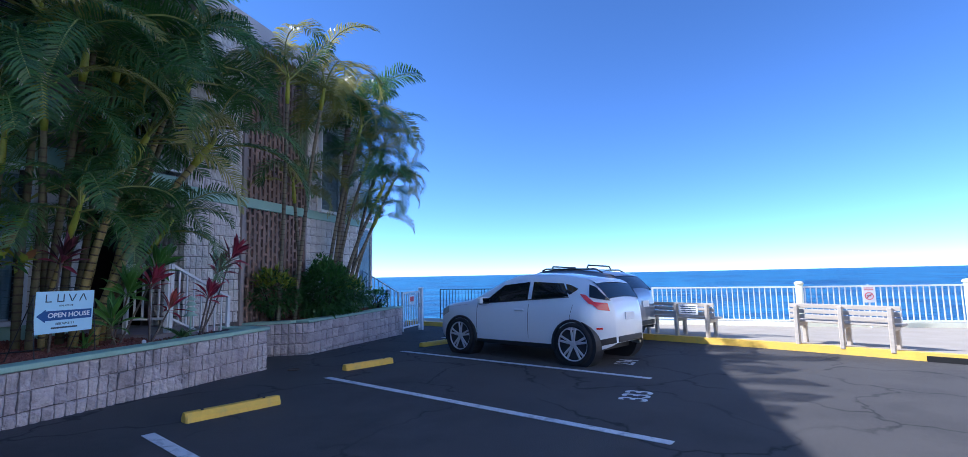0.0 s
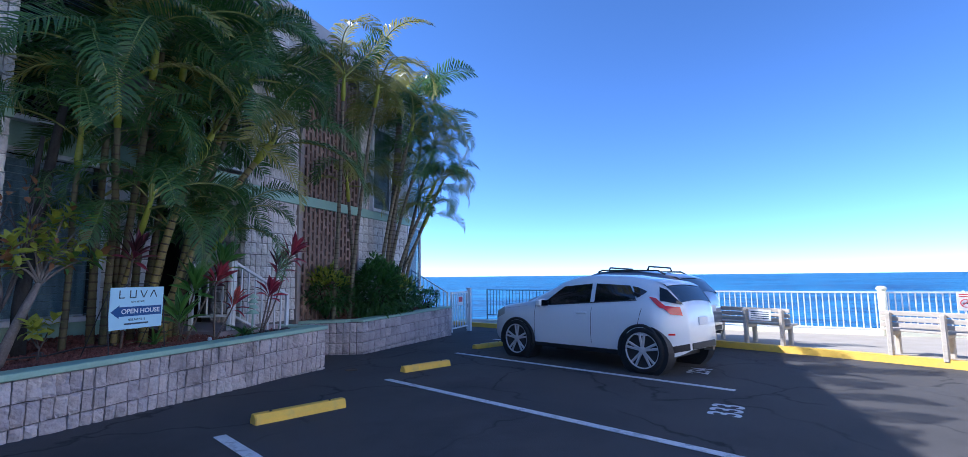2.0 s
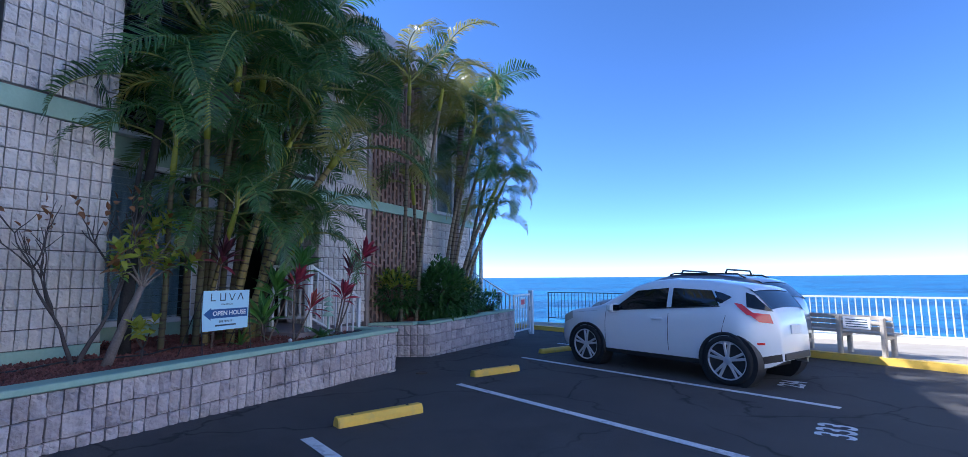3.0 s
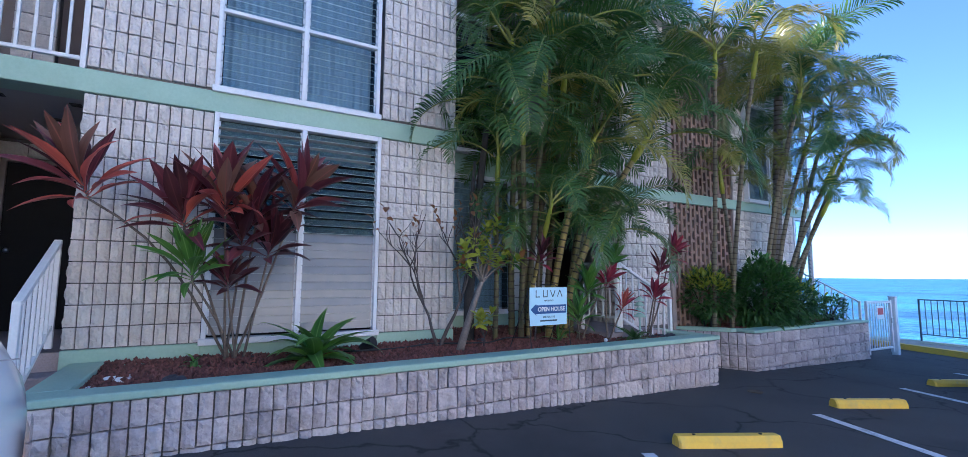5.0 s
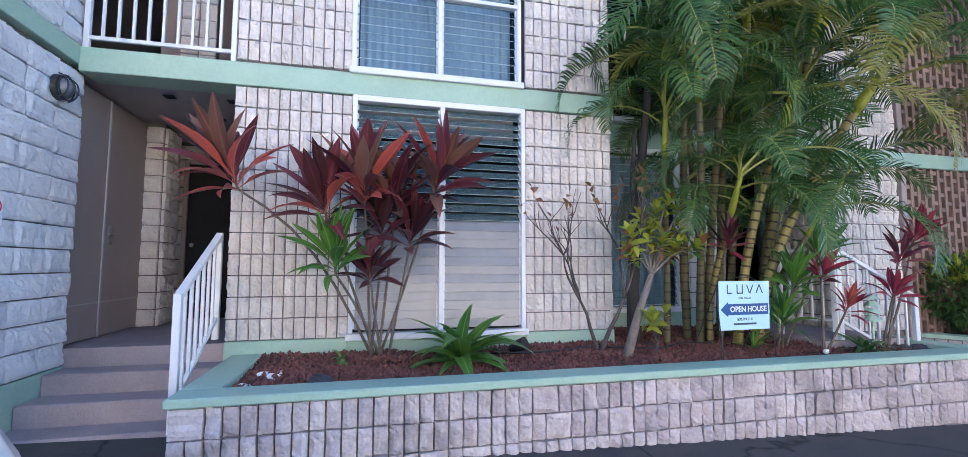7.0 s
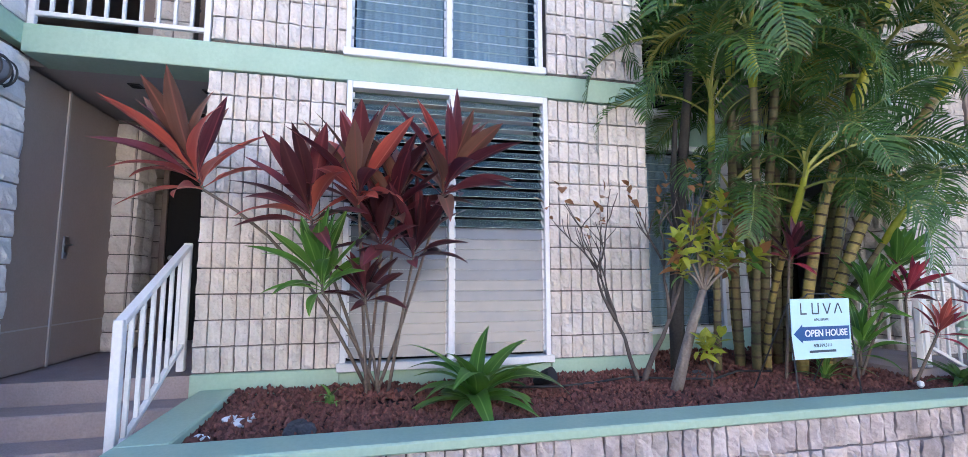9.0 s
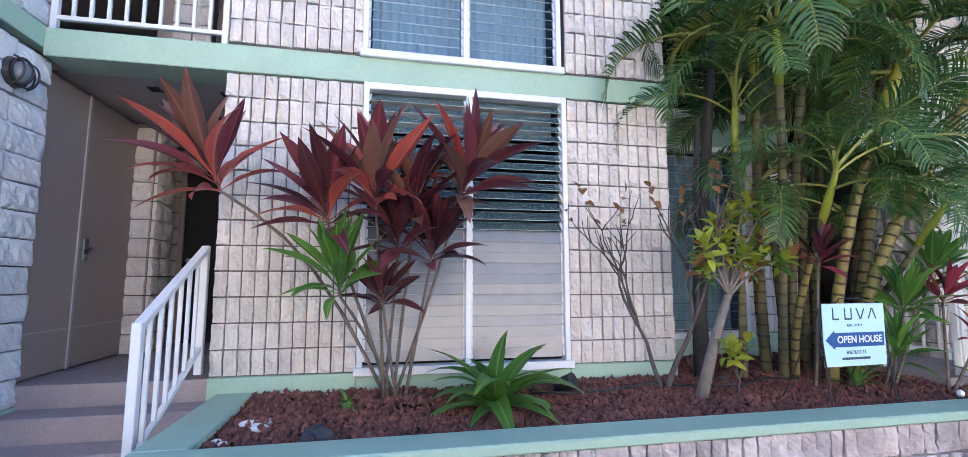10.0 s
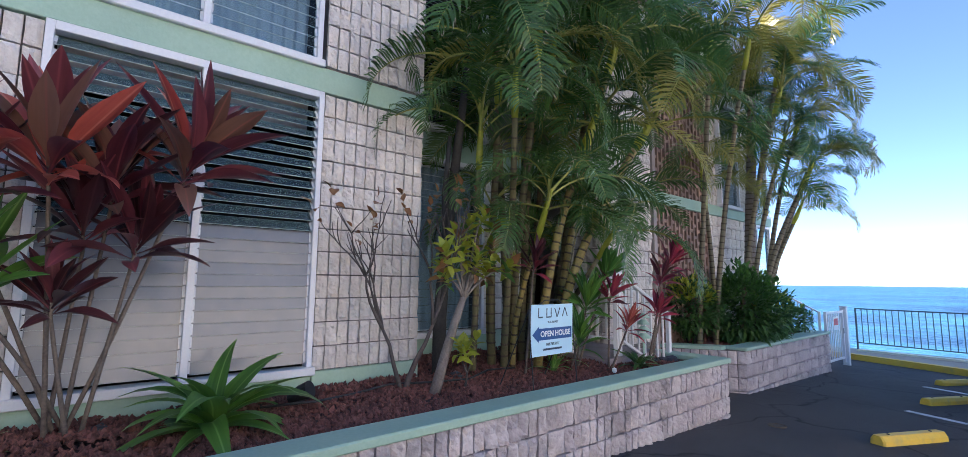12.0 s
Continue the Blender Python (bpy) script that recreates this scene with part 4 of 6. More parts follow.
def no_sign(parent, w, h, r, cx, cz, y, red=SIGNRED):
    """A ban ring with a slash and bars of print, facing +y."""
    part("ring", tube(bmesh.new(), [(cx + r * math.cos(t), y, cz + r * math.sin(t)) for t in (2 * math.pi * k / 24 for k in range(25))], r * 0.10, 6), red, parent)
    part("slash", box(-r, r, y - 0.002, y + 0.002, -r * 0.09, r * 0.09, 0, pose(cx, 0, cz, 0, 40, 0)), red, parent)
    part("symbol", box(cx - r * 0.55, cx + r * 0.55, y - 0.002, y + 0.001, cz - r * 0.1, cz + r * 0.15), INK, parent)


s1 = thing("no_smoking_sign", "small white no smoking plate on the block wall", "sign", pose(-6.16, WY + 0.012, 1.95))
part("plate", box(-0.07, 0.07, -0.003, 0.003, -0.10, 0.10, 0.001), SIGNWHITE, s1)
no_sign(s1, 0.14, 0.2, 0.048, 0, 0.025, 0.005)
part("print", box(-0.05, 0.05, 0.0032, 0.0042, -0.075, -0.055), INK, s1)

# ---- open-house sign ----
sg = thing("yard_sign", "pale blue open house yard sign on a wire stake", "sign", pose(-5.89, 4.42, 1.0, 0, 1.2, 3))
part("panel", box(-0.004, 0.004, -0.288, 0.288, 0.0, 0.44, 0.002), SIGNBLUE, sg)
for i, (u, kind) in enumerate(((-0.165, "L"), (-0.055, "U"), (0.06, "V"), (0.17, "A"))):
    bm = bmesh.new()
    hgt, wd, th = 0.085, 0.07, 0.011
    if kind == "L":
        bx(bm, 0.0045, 0.0055, u - wd / 2, u - wd / 2 + th, 0.325, 0.325 + hgt)
        bx(bm, 0.0045, 0.0055, u - wd / 2 + th, u + wd / 2 - 0.01, 0.325, 0.325 + th)
    elif kind == "U":
        bx(bm, 0.0045, 0.0055, u - wd / 2, u - wd / 2 + th, 0.325, 0.325 + hgt)
        bx(bm, 0.0045, 0.0055, u + wd / 2 - th, u + wd / 2, 0.325, 0.325 + hgt)
        bx(bm, 0.0045, 0.0055, u - wd / 2 + th, u + wd / 2 - th, 0.325, 0.325 + th)
    else:
        for sgn in (-1, 1):
            bx(bm, 0.0045, 0.0055, -th / 2, th / 2, -hgt / 2, hgt / 2, 0, pose(0, u + sgn * 0.019, 0.3675, (sgn if kind == "A" else -sgn) * 24, 0, 0))
    part("mark", bm, INK, sg, "dark bar of the printed mark")
for phrase, size, yy, zz, mt in (("REAL ESTATE", 0.024, 0.0, 0.285, INK), ("OPEN HOUSE", 0.069, 0.040, 0.185, SIGNWHITE), ("808.769.5111", 0.034, 0.0, 0.095, INK)):
    meshes = [text_mesh(w, size, "LEFT", 0.0016 if mt is SIGNWHITE else 0.0004) for w in phrase.split()]
    widths = [max(v.co.x for v in me.vertices) for me in meshes]
    at = yy - (sum(widths) + 0.3 * size * (len(widths) - 1)) / 2
    for me, wd in zip(meshes, widths):
        put("lettering", me, mt, sg).matrix_local = pose(0.0075 if mt is SIGNWHITE else 0.0052, at, zz, 90, 0, 90)
        at += wd + 0.3 * size
bm = bmesh.new()
vs = [bm.verts.new((0.0062, y, z)) for y, z in ((-0.275, 0.185), (-0.19, 0.255), (-0.19, 0.235), (0.27, 0.235), (0.27, 0.135), (-0.19, 0.135), (-0.19, 0.115))]
bm.faces.new(vs)
part("arrow", bm, SIGNNAVY, sg, "navy arrow behind white lettering")
part("web_line", box(0.0045, 0.0055, -0.13, 0.13, 0.045, 0.062), INK, sg)
for yy in (-0.30, 0.30):
    part("front_leg", tube(bmesh.new(), [(-0.015, yy, 0.40), (0.0, yy, 0.20), (0.03, yy + 0.03, -0.30)], 0.0055, 6), BLACK, sg)
    part("rear_leg", tube(bmesh.new(), [(-0.018, yy * 0.97, 0.40), (-0.34, yy, -0.28)], 0.0055, 6), BLACK, sg)
part("top_bar", tube(bmesh.new(), [(-0.016, -0.30, 0.40), (-0.016, -0.12, 0.455), (-0.016, -0.10, 0.475), (-0.016, 0.10, 0.475), (-0.016, 0.12, 0.455), (-0.016, 0.30, 0.40)], 0.0055, 6), BLACK, sg)
part("foot_bar", tube(bmesh.new(), [(0.028, -0.27, -0.285), (0.028, 0.33, -0.285)], 0.0055, 6), BLACK, sg)

# ---- parking lot ----
LD = Vector((0.922, -0.387))
LANG = math.degrees(math.atan2(LD.y, LD.x))


def on_ground(x, y, lift=0.0, turn=0.0):
    """A pose on the sloping lot."""
    return Matrix.Translation((x, y, ground_z(y) + lift)) @ pose(0, 0, 0, -math.degrees(math.atan(0.031)), 0, 0) @ pose(0, 0, 0, 0, 0, turn)


for a, ln in (((-4.08, 3.97), 4.75), ((-4.12, 6.62), 4.72), ((-4.33, 9.42), 4.95), ((-4.5, 12.1), 4.9), ((-4.08, 1.32), 4.75)):
    o = tagged(part("parking_line", box(0, ln, -0.05, 0.05, 0.0, 0.004), LINEPAINT), "worn white painted stall line on the asphalt", "road marking", kind="structure")
    o.matrix_world = on_ground(*a, 0.002, LANG)


def wheel_stop(x, y):
    st = thing("wheel_stop", "yellow painted concrete wheel stop on the asphalt", "wheel stop", on_ground(x, y, 0.0, LANG + 90), group="wheel stops")
    prof = ((-0.075, 0.0), (-0.07, 0.045), (-0.04, 0.088), (0.04, 0.088), (0.07, 0.045), (0.075, 0.0))
    bm = bmesh.new()
    rings = []
    for u, sc in ((-0.46, 0.75), (-0.445, 0.96), (-0.2, 1), (0.2, 1), (0.445, 0.96), (0.46, 0.75)):
        rings.append([bm.verts.new((u, py * sc, pz * (0.9 + 0.1 * sc))) for py, pz in prof])
    for a, b in zip(rings, rings[1:]):
        for k in range(len(prof) - 1):
            bm.faces.new((a[k], a[k + 1], b[k + 1], b[k]))
    bm.faces.new(rings[0])
    bm.faces.new(rings[-1][::-1])
    bmesh.ops.recalc_face_normals(bm, faces=bm.faces)
    part("body", bm, YELLOW, st)
    for u in (-0.3, 0.3):
        part("bolt", cyl(0.014, (u, 0, 0.084), (u, 0, 0.094), 10), RUBBER, st)


for x, y in ((-3.93, 4.76), (-4.04, 7.62), (-4.07, 10.58), (-4.2, 13.0)):
    wheel_stop(x, y)
for words, x, y in (("333", 0.03, 6.42), ("234", -0.05, 8.87)):
    o = tagged(put("stall_number", text_mesh(words, 0.37, bold=0.006), LINEPAINT), "worn white stencilled stall number on the asphalt", "road marking", kind="structure")
    o.matrix_world = on_ground(x, y, 0.004, 78) @ Matrix.Diagonal((1.0, 1.15, 1.0, 1.0))
o = thing("drain_cap", "small round metal cap set in the asphalt", "cap", on_ground(-5.04, 7.08, 0.001))
part("lid", tube(bmesh.new(), [(0, 0, 0), (0, 0, 0.008)], [0.075, 0.07], 20), RING, o)
part("rim", tube(bmesh.new(), [(0.085 * math.cos(t), 0.085 * math.sin(t), 0.004) for t in (2 * math.pi * k / 24 for k in range(25))], 0.008, 6), RING, o)

railing("handrail", (-6.12, 12.86, 0.24), (-7.25, 12.86, 0.88), 0.83, 9, "grey-white handrail stepping down by the sea end", 0.045, 0.02, 0.08)
ln2 = thing("garden_lantern", "dark tiered pagoda path lantern at the planter's end", "lamp", pose(-6.30, 12.55, 0.62))
part("stake", cyl(0.014, (0, 0, -0.05), (0, 0, 0.36), 8), BLACK, ln2)
for k in range(3):
    part("tier", tube(bmesh.new(), [(0, 0, 0.34 + k * 0.075), (0, 0, 0.355 + k * 0.075), (0, 0, 0.395 + k * 0.075)], [0.095 - 0.008 * k, 0.09 - 0.008 * k, 0.035], 14), DARKRAIL, ln2)

# ---- sea-side railing, gate, benches ----
RZ = ground_z(16) + 0.15
SEA_LINE = [(-6.3, 16.55), (0.8, 15.3), (4.35, 14.75), (7.95, 14.9), (14.5, 15.2)]
# The first stretch is white rail with its shade put into the colour.
for i, (p, q) in enumerate(zip(SEA_LINE, SEA_LINE[1:])):
    L = math.dist(p, q)
    railing("sea_railing", (*p, RZ + 0.12), (*q, RZ + 0.12), 0.93, int(L / 0.125), "white tubular steel railing along the sea wall" if i else "slim steel railing along the sea wall, coloured dark for shade", 0.05 if i else 0.035, 0.024 if i else 0.016, 0.07, group="sea railing", material=DARKRAIL if i == 0 else None)
    strip("railing_kerb", [p, q], -0.09, 0.09, 0.10, 0.27 if i else 0.19, CREAM, "cream painted kerb under the sea railing", "kerb")
for x, y in (SEA_LINE[2], SEA_LINE[3]):
    pst = thing("railing_post", "thick cream concrete post with a domed cap", "post", pose(x, y - 0.02, RZ), group="cream posts")
    part("shaft", tube(bmesh.new(), [(0, 0, -0.1), (0, 0, 1.12)], 0.085, 20), CREAM, pst, smooth=True)
    part("cap", tube(bmesh.new(), [(0, 0, 1.12), (0, 0, 1.15), (0, 0, 1.19), (0, 0, 1.205)], [0.105, 0.108, 0.08, 0.02], 20), CREAM, pst)
gt = thing("gate", "white steel gate standing shut beside the planter", "gate", pose(-6.05, 12.95, ground_z(13) + 0.04, 0, 0, 88))
part("gate_frame", bx(bx(bx(box(0, 0.05, -0.025, 0.025, 0, 1.12, 0.004), 1.05, 1.1, -0.025, 0.025, 0, 1.12, 0.004), 0.05, 1.05, -0.02, 0.02, 1.06, 1.11, 0.004), 0.05, 1.05, -0.02, 0.02, 0.08, 0.12, 0.004), ALU, gt)
for k in range(8):
    part("bar", box(0.16 + k * 0.11, 0.178 + k * 0.11, -0.009, 0.009, 0.121, 1.059), ALU, gt)
part("notice", box(0.40, 0.72, -0.03, -0.021, 0.72, 1.0, 0.002), SIGNWHITE, gt, "white notice plate")
part("notice_print", box(0.44, 0.68, -0.0325, -0.0305, 0.82, 0.96), SIGNRED, gt)
part("latch", box(1.02, 1.12, -0.045, -0.026, 0.62, 0.74, 0.004), STEEL, gt)
gp = thing("gate_post", "white square gate post beside the planter", "post", pose(-6.0, 14.15, ground_z(14)))
part("shaft", box(-0.06, 0.06, -0.06, 0.06, -0.1, 1.25, 0.008), ALU, gp)
part("cap", box(-0.072, 0.072, -0.072, 0.072, 1.25, 1.275, 0.006), ALU, gp)


def bench(x, y, turn, plaque):
    b = thing("bench", "weathered timber slat bench on the pavement" + (" with a white plaque" if plaque else ""), "bench", pose(x, y, ground_z(y) + 0.118, 0, 0, turn), group="sea benches")
    L = 1.62
    for u in (-0.68, 0.0, 0.68):
        lg = part("leg", bx(box(u - 0.036, u + 0.036, -0.25, -0.16, -0.02, 0.72, 0.012), u - 0.036, u + 0.036, 0.15, 0.24, -0.02, 0.40, 0.012), TIMBER, b)
        part("seat_bearer", box(u - 0.04, u + 0.04, -0.16, 0.24, 0.33, 0.40, 0.008), TIMBER, b)
    for k in range(4):
        part("seat_slat", box(-L / 2, L / 2, -0.15 + k * 0.105, -0.06 + k * 0.105, 0.402, 0.44, 0.006), TIMBER, b)
    for k in range(3):
        part("back_slat", box(-L / 2, L / 2, -0.155, -0.12, 0.47 + k * 0.098, 0.55 + k * 0.098, 0.006), TIMBER, b)
    if plaque:
        pq = part("plaque", box(0.10, 0.52, -0.275, -0.262, 0.50, 0.72, 0.002), SIGNWHITE, b, "white painted notice plaque")
        for k in range(4):
            part("print_line", box(0.14, 0.48, -0.2765, -0.2752, 0.535 + k * 0.043, 0.552 + k * 0.043), INK, pq)


bench(1.18, 12.30, -32, True)
bench(3.72, 10.68, -35, False)
sp = thing("post_sign", "white prohibition notice on a post by the sea railing", "sign", pose(5.78, 14.55, RZ, 0, 0, 180))
part("pole", cyl(0.022, (0, -0.02, -0.1), (0, -0.02, 1.10), 10), ALU, sp)
part("plate", box(-0.14, 0.14, -0.004, 0.004, 0.66, 1.08, 0.003), SIGNWHITE, sp)
no_sign(sp, 0.3, 0.5, 0.085, 0, 0.82, 0.008)
for k in range(2):
    part("print_line", box(-0.10, 0.10, 0.0045, 0.006, 0.96 + k * 0.045, 0.98 + k * 0.045), SIGNRED, sp)
# Solid strip; the shade inside the drain mouth is its black colour.
dr = strip("drain_inlet", [(4.45, 9.84), (6.4, 8.7)], -0.012, 0.10, -0.05, 0.085, DARK, "storm drain mouth in the kerb, shade painted near black", "drain")

# ---- planting ----


def leaf_mesh(name, length, width, droop, fold, material, seg=6, taper=0.75):
    """A folded lance leaf along +x from the origin, drooping towards -z."""
    verts, faces = [], []
    x = z = 0.0
    ang = 0.0
    for i in range(seg + 1):
        s = i / seg
        w = width * (math.sin(math.pi * min(1.0, s * 0.97 + 0.03) ** taper)) * (0.55 if i == 0 else 1)
        w = 0.0 if i == seg else max(w, width * 0.12)
        verts += [(x, -w / 2, z + w * fold), (x, 0, z), (x, w / 2, z + w * fold)]
        ang = -droop * (s + 0.5 / seg)
        x += length / seg * math.cos(ang)
        z += length / seg * math.sin(ang)
    for i in range(seg):
        a = 3 * i
        faces += [(a, a + 1, a + 4, a + 3), (a + 1, a + 2, a + 5, a + 4)]
    me = bpy.data.meshes.new(name)
    me.from_pydata(verts, [], faces)
    me.materials.append(material)
    for f in me.polygons:
        f.use_smooth = True
    return me


def rosette(parent, at, axis, n, meshes, rng, lo=15, hi=80, size=(0.8, 1.1), stem=0.10, lift=0.8):
    """Leaves set spirally round a stem's end, each an object on shared meshes."""
    axis = Vector(axis).normalized()
    q = Vector((0, 0, 1)).rotation_difference(axis).to_matrix().to_4x4()
    for i in range(n):
        f = i / max(1, n - 1)
        ob = put("leaf", rng.choice(meshes), None, parent)
        el = lo + (hi - lo) * f ** lift + rng.uniform(-8, 8)
        sc = rng.uniform(*size) * (0.85 + 0.3 * math.sin(math.pi * f))
        ob.matrix_local = Matrix.Translation(Vector(at) + axis * stem * f) @ q @ pose(0, 0, 0, 0, 0, i * 137.5 + rng.uniform(-15, 15)) @ pose(0, 0, 0, 0, -el, 0) @ pose(0, 0, 0, rng.uniform(-25, 25)) @ Matrix.Scale(sc, 4)


def ti_leaf(length, width, droop, material, seg=9):
    """A stalked, pointed leaf along +x: a narrow channelled stalk, then a folded lance blade that droops."""
    verts, faces = [], []
    x = z = 0.0
    for i in range(seg + 1):
        s = i / seg
        u = max(0.0, (s - 0.17) / 0.83)
        w = max(width * math.sin(math.pi * u ** 0.85) ** 0.9 if 0 < u < 1 else 0.0, 0.016 if s < 0.5 else 0.0)
        lift = w * (0.32 - 0.22 * u)
        verts += [(x, -w / 2, z + lift), (x, -w / 4, z + lift * 0.3), (x, 0, z), (x, w / 4, z + lift * 0.3), (x, w / 2, z + lift)]
        a = -droop * (s + 0.5 / seg) ** 1.4
        x += length / seg * math.cos(a)
        z += length / seg * math.sin(a)
    for i in range(seg):
        for k in range(4):
            q = 5 * i + k
            faces.append((q, q + 1, q + 6, q + 5))
    me = bpy.data.meshes.new("leaf")
    me.from_pydata(verts, [], faces)
    me.materials.append(material)
    for f in me.polygons:
        f.use_smooth = True
    return me


TI = {key: [ti_leaf(0.55, w, d, BLADE[key]) for d, w in ((0.1, 0.108), (0.35, 0.098), (0.6, 0.118), (0.9, 0.104))] for key in BLADE}


def bend(p, q, sag, n=7):
    """Points of a stem that leaves p steeply and leans over to q."""
    p, q = Vector(p), Vector(q)
    out = []
    for i in range(n):
        f = i / (n - 1)
        v = p.lerp(q, f)
        v += Vector((0, 0, 1)) * sag * math.sin(math.pi * f)
        out.append(v)
    return out


def ti_plant(base, heads, label, seed, r=0.0115):
    """heads: (x, y, z of the head's foot, lean in y, colours of low leaves, of high leaves, leaves, size, stem sag)."""
    rng = random.Random(seed)
    t = thing("ti_plant", label, "plant", pose(*base))
    b = Vector(base)
    for x, y, z, lean, low, high, n, sc, sag in heads:
        tip = Vector((x, y, z)) - b
        pts = bend((rng.uniform(-0.05, 0.05), rng.uniform(-0.09, 0.09), -0.05), tip, sag)
        ax = Vector((0.22, lean, 1.0)).normalized()
        pts.append(tip + ax * 0.14 * sc)
        part("stem", tube(bmesh.new(), pts, [r * 1.2 - r * 0.5 * i / len(pts) for i in range(len(pts))], 7), BARKTI, t, smooth=True)
        q = Vector((0, 0, 1)).rotation_difference(ax).to_matrix().to_4x4()
        n += 4
        for i in range(n):
            f = i / (n - 1)
            key = rng.choice(low if f < 0.36 else high)
            ob = put("leaf", rng.choice(TI[key][2:] if f < 0.35 else TI[key][:3]), None, t)
            el = 14 + 66 * f ** 0.75 + rng.uniform(-9, 9)
            size = sc * rng.uniform(0.85, 1.08) * (0.88 + 0.2 * math.sin(math.pi * f))
            ob.matrix_local = Matrix.Translation(tip + ax * 0.17 * sc * f) @ q @ pose(0, 0, 0, 0, 0, i * 137.5 + rng.uniform(-14, 14)) @ pose(0, 0, 0, 0, -el, 0) @ pose(0, 0, 0, rng.uniform(-35, 35)) @ Matrix.Scale(size, 4)
    return t


RED, MIX, MAR, DRK, GRN, MAG = ("crimson",), ("maroon", "maroon", "bronze", "crimson"), ("maroon", "maroon", "dark", "bronze"), ("dark", "dark", "maroon"), ("green",), ("magenta", "magenta", "maroon")
ti_plant((-6.70, 1.17, 0.70), [
    (-6.30, 0.07, 2.17, -0.42, RED, ("bronze", "maroon", "bronze", "maroon", "crimson"), 20, 1.08, 0.26), (-6.38, 0.73, 1.96, -0.12, ("crimson", "maroon"), MAR, 22, 1.05, 0.05),
    (-6.30, 1.04, 2.10, -0.05, ("crimson", "maroon"), MIX, 22, 1.08, 0.03), (-6.32, 1.62, 2.18, 0.25, ("crimson", "maroon", "bronze"), MIX, 21, 1.08, -0.05),
    (-6.42, 1.30, 2.02, 0.05, MAR, MAR, 20, 1.05, 0.02), (-6.38, 1.42, 1.72, 0.15, DRK, DRK, 18, 0.92, 0.0), (-6.40, 1.10, 1.42, 0.0, DRK, DRK, 17, 0.66, 0.0),
    (-6.46, 1.20, 1.80, -0.1, DRK, MAR, 18, 0.95, 0.0), (-6.33, 0.82, 1.50, -0.1, GRN, GRN, 20, 0.88, 0.06)], "tall ti plant with maroon and red leaf heads in the planter", 3)
ti_plant((-6.10, 6.35, 0.70), [(-6.12, 6.85, 1.80, 0.45, MAG, MAG, 13, 0.72, -0.18), (-6.1, 6.60, 1.58, 0.2, MAG, MAR, 12, 0.68, 0.0), (-6.0, 6.35, 1.22, 0.1, MAG, MAG, 11, 0.55, 0.0)],
         "thin ti plant with crimson leaf heads by the handrail", 4, 0.012)
ti_plant((-6.15, 5.55, 0.70), [(-6.05, 5.50, 1.42, 0.2, MAG, MAG, 12, 0.58, 0.0), (-6.0, 5.72, 1.10, 0.3, MAG, ("magenta", "crimson"), 10, 0.52, 0.0)], "small magenta ti plant beside the sign", 5)
ti_plant((-6.45, 4.55, 0.70), [(-6.30, 4.60, 1.72, 0.1, MAG, DRK, 16, 0.6, 0.0)], "dark red ti plant among the palm canes", 6)
ti_plant((-6.40, 5.35, 0.70), [(-6.25, 5.35, 1.30, 0.0, GRN, GRN, 18, 0.78, 0.0), (-6.3, 5.75, 1.62, 0.2, GRN, GRN, 16, 0.75, 0.0), (-6.15, 5.10, 0.95, -0.1, GRN, GRN, 14, 0.72, 0.0)],
         "leafy green ti plant below the palms", 7)


def strap_plant(base, n, length, width, key, label, seed, lo=25, hi=85, name="spider_lily"):
    rng = random.Random(seed)
    t = thing(name, label, "plant", pose(*base))
    ms = [leaf_mesh("leaf", length, width, d, 0.2, BLADE.get(key, LEAF[key]), 8, 0.7) for d in (0.9, 1.4, 1.9)]
    rosette(t, (0, 0, -0.02), (0, 0, 1), n, ms, rng, lo, hi, (0.7, 1.1), 0.06)
    part("stem", tube(bmesh.new(), [(0, 0, -0.06), (0, 0, 0.07)], [0.045, 0.03], 9), LEAF[key], t)


strap_plant((-6.36, 1.88, 0.71), 34, 0.72, 0.135, "green", "green strap-leaved lily in the cinder bed", 8, 4, 74)
strap_plant((-6.55, 0.87, 0.71), 9, 0.2, 0.03, "green", "small green seedling in the cinder bed", 9)
strap_plant((-6.0, 5.95, 0.70), 22, 0.36, 0.05, "shrub", "low dark green fern-like clump by the steps", 10, 15, 70)
strap_plant((-6.35, 4.95, 0.70), 16, 0.4, 0.035, "green", "tuft of green blades at the palms' feet", 11, 25, 80)


def twig(t, rng, p, d, length, r, depth, material, tips):
    """A branch that forks; its ends go to tips."""
    pts, q = [Vector(p)], Vector(p)
    d = Vector(d).normalized()
    for _ in range(4):
        d = (d + Vector([rng.uniform(-0.22, 0.22) for _ in range(3)]) + Vector((0, 0, 0.10))).normalized()
        q = q + d * length / 4
        pts.append(q.copy())
    tube(t, pts, [r * (1 - 0.12 * i) for i in range(5)], 6)
    if depth == 0:
        tips.append((q, d))
        return
    for k in range(rng.choice((2, 2, 3))):
        nd = (d + Vector((rng.uniform(-0.35, 0.35), rng.uniform(-0.8, 0.8), rng.uniform(-0.1, 0.5)))).normalized()
        twig(t, rng, q, nd, length * rng.uniform(0.6, 0.85), r * 0.6, depth - 1, material, tips)


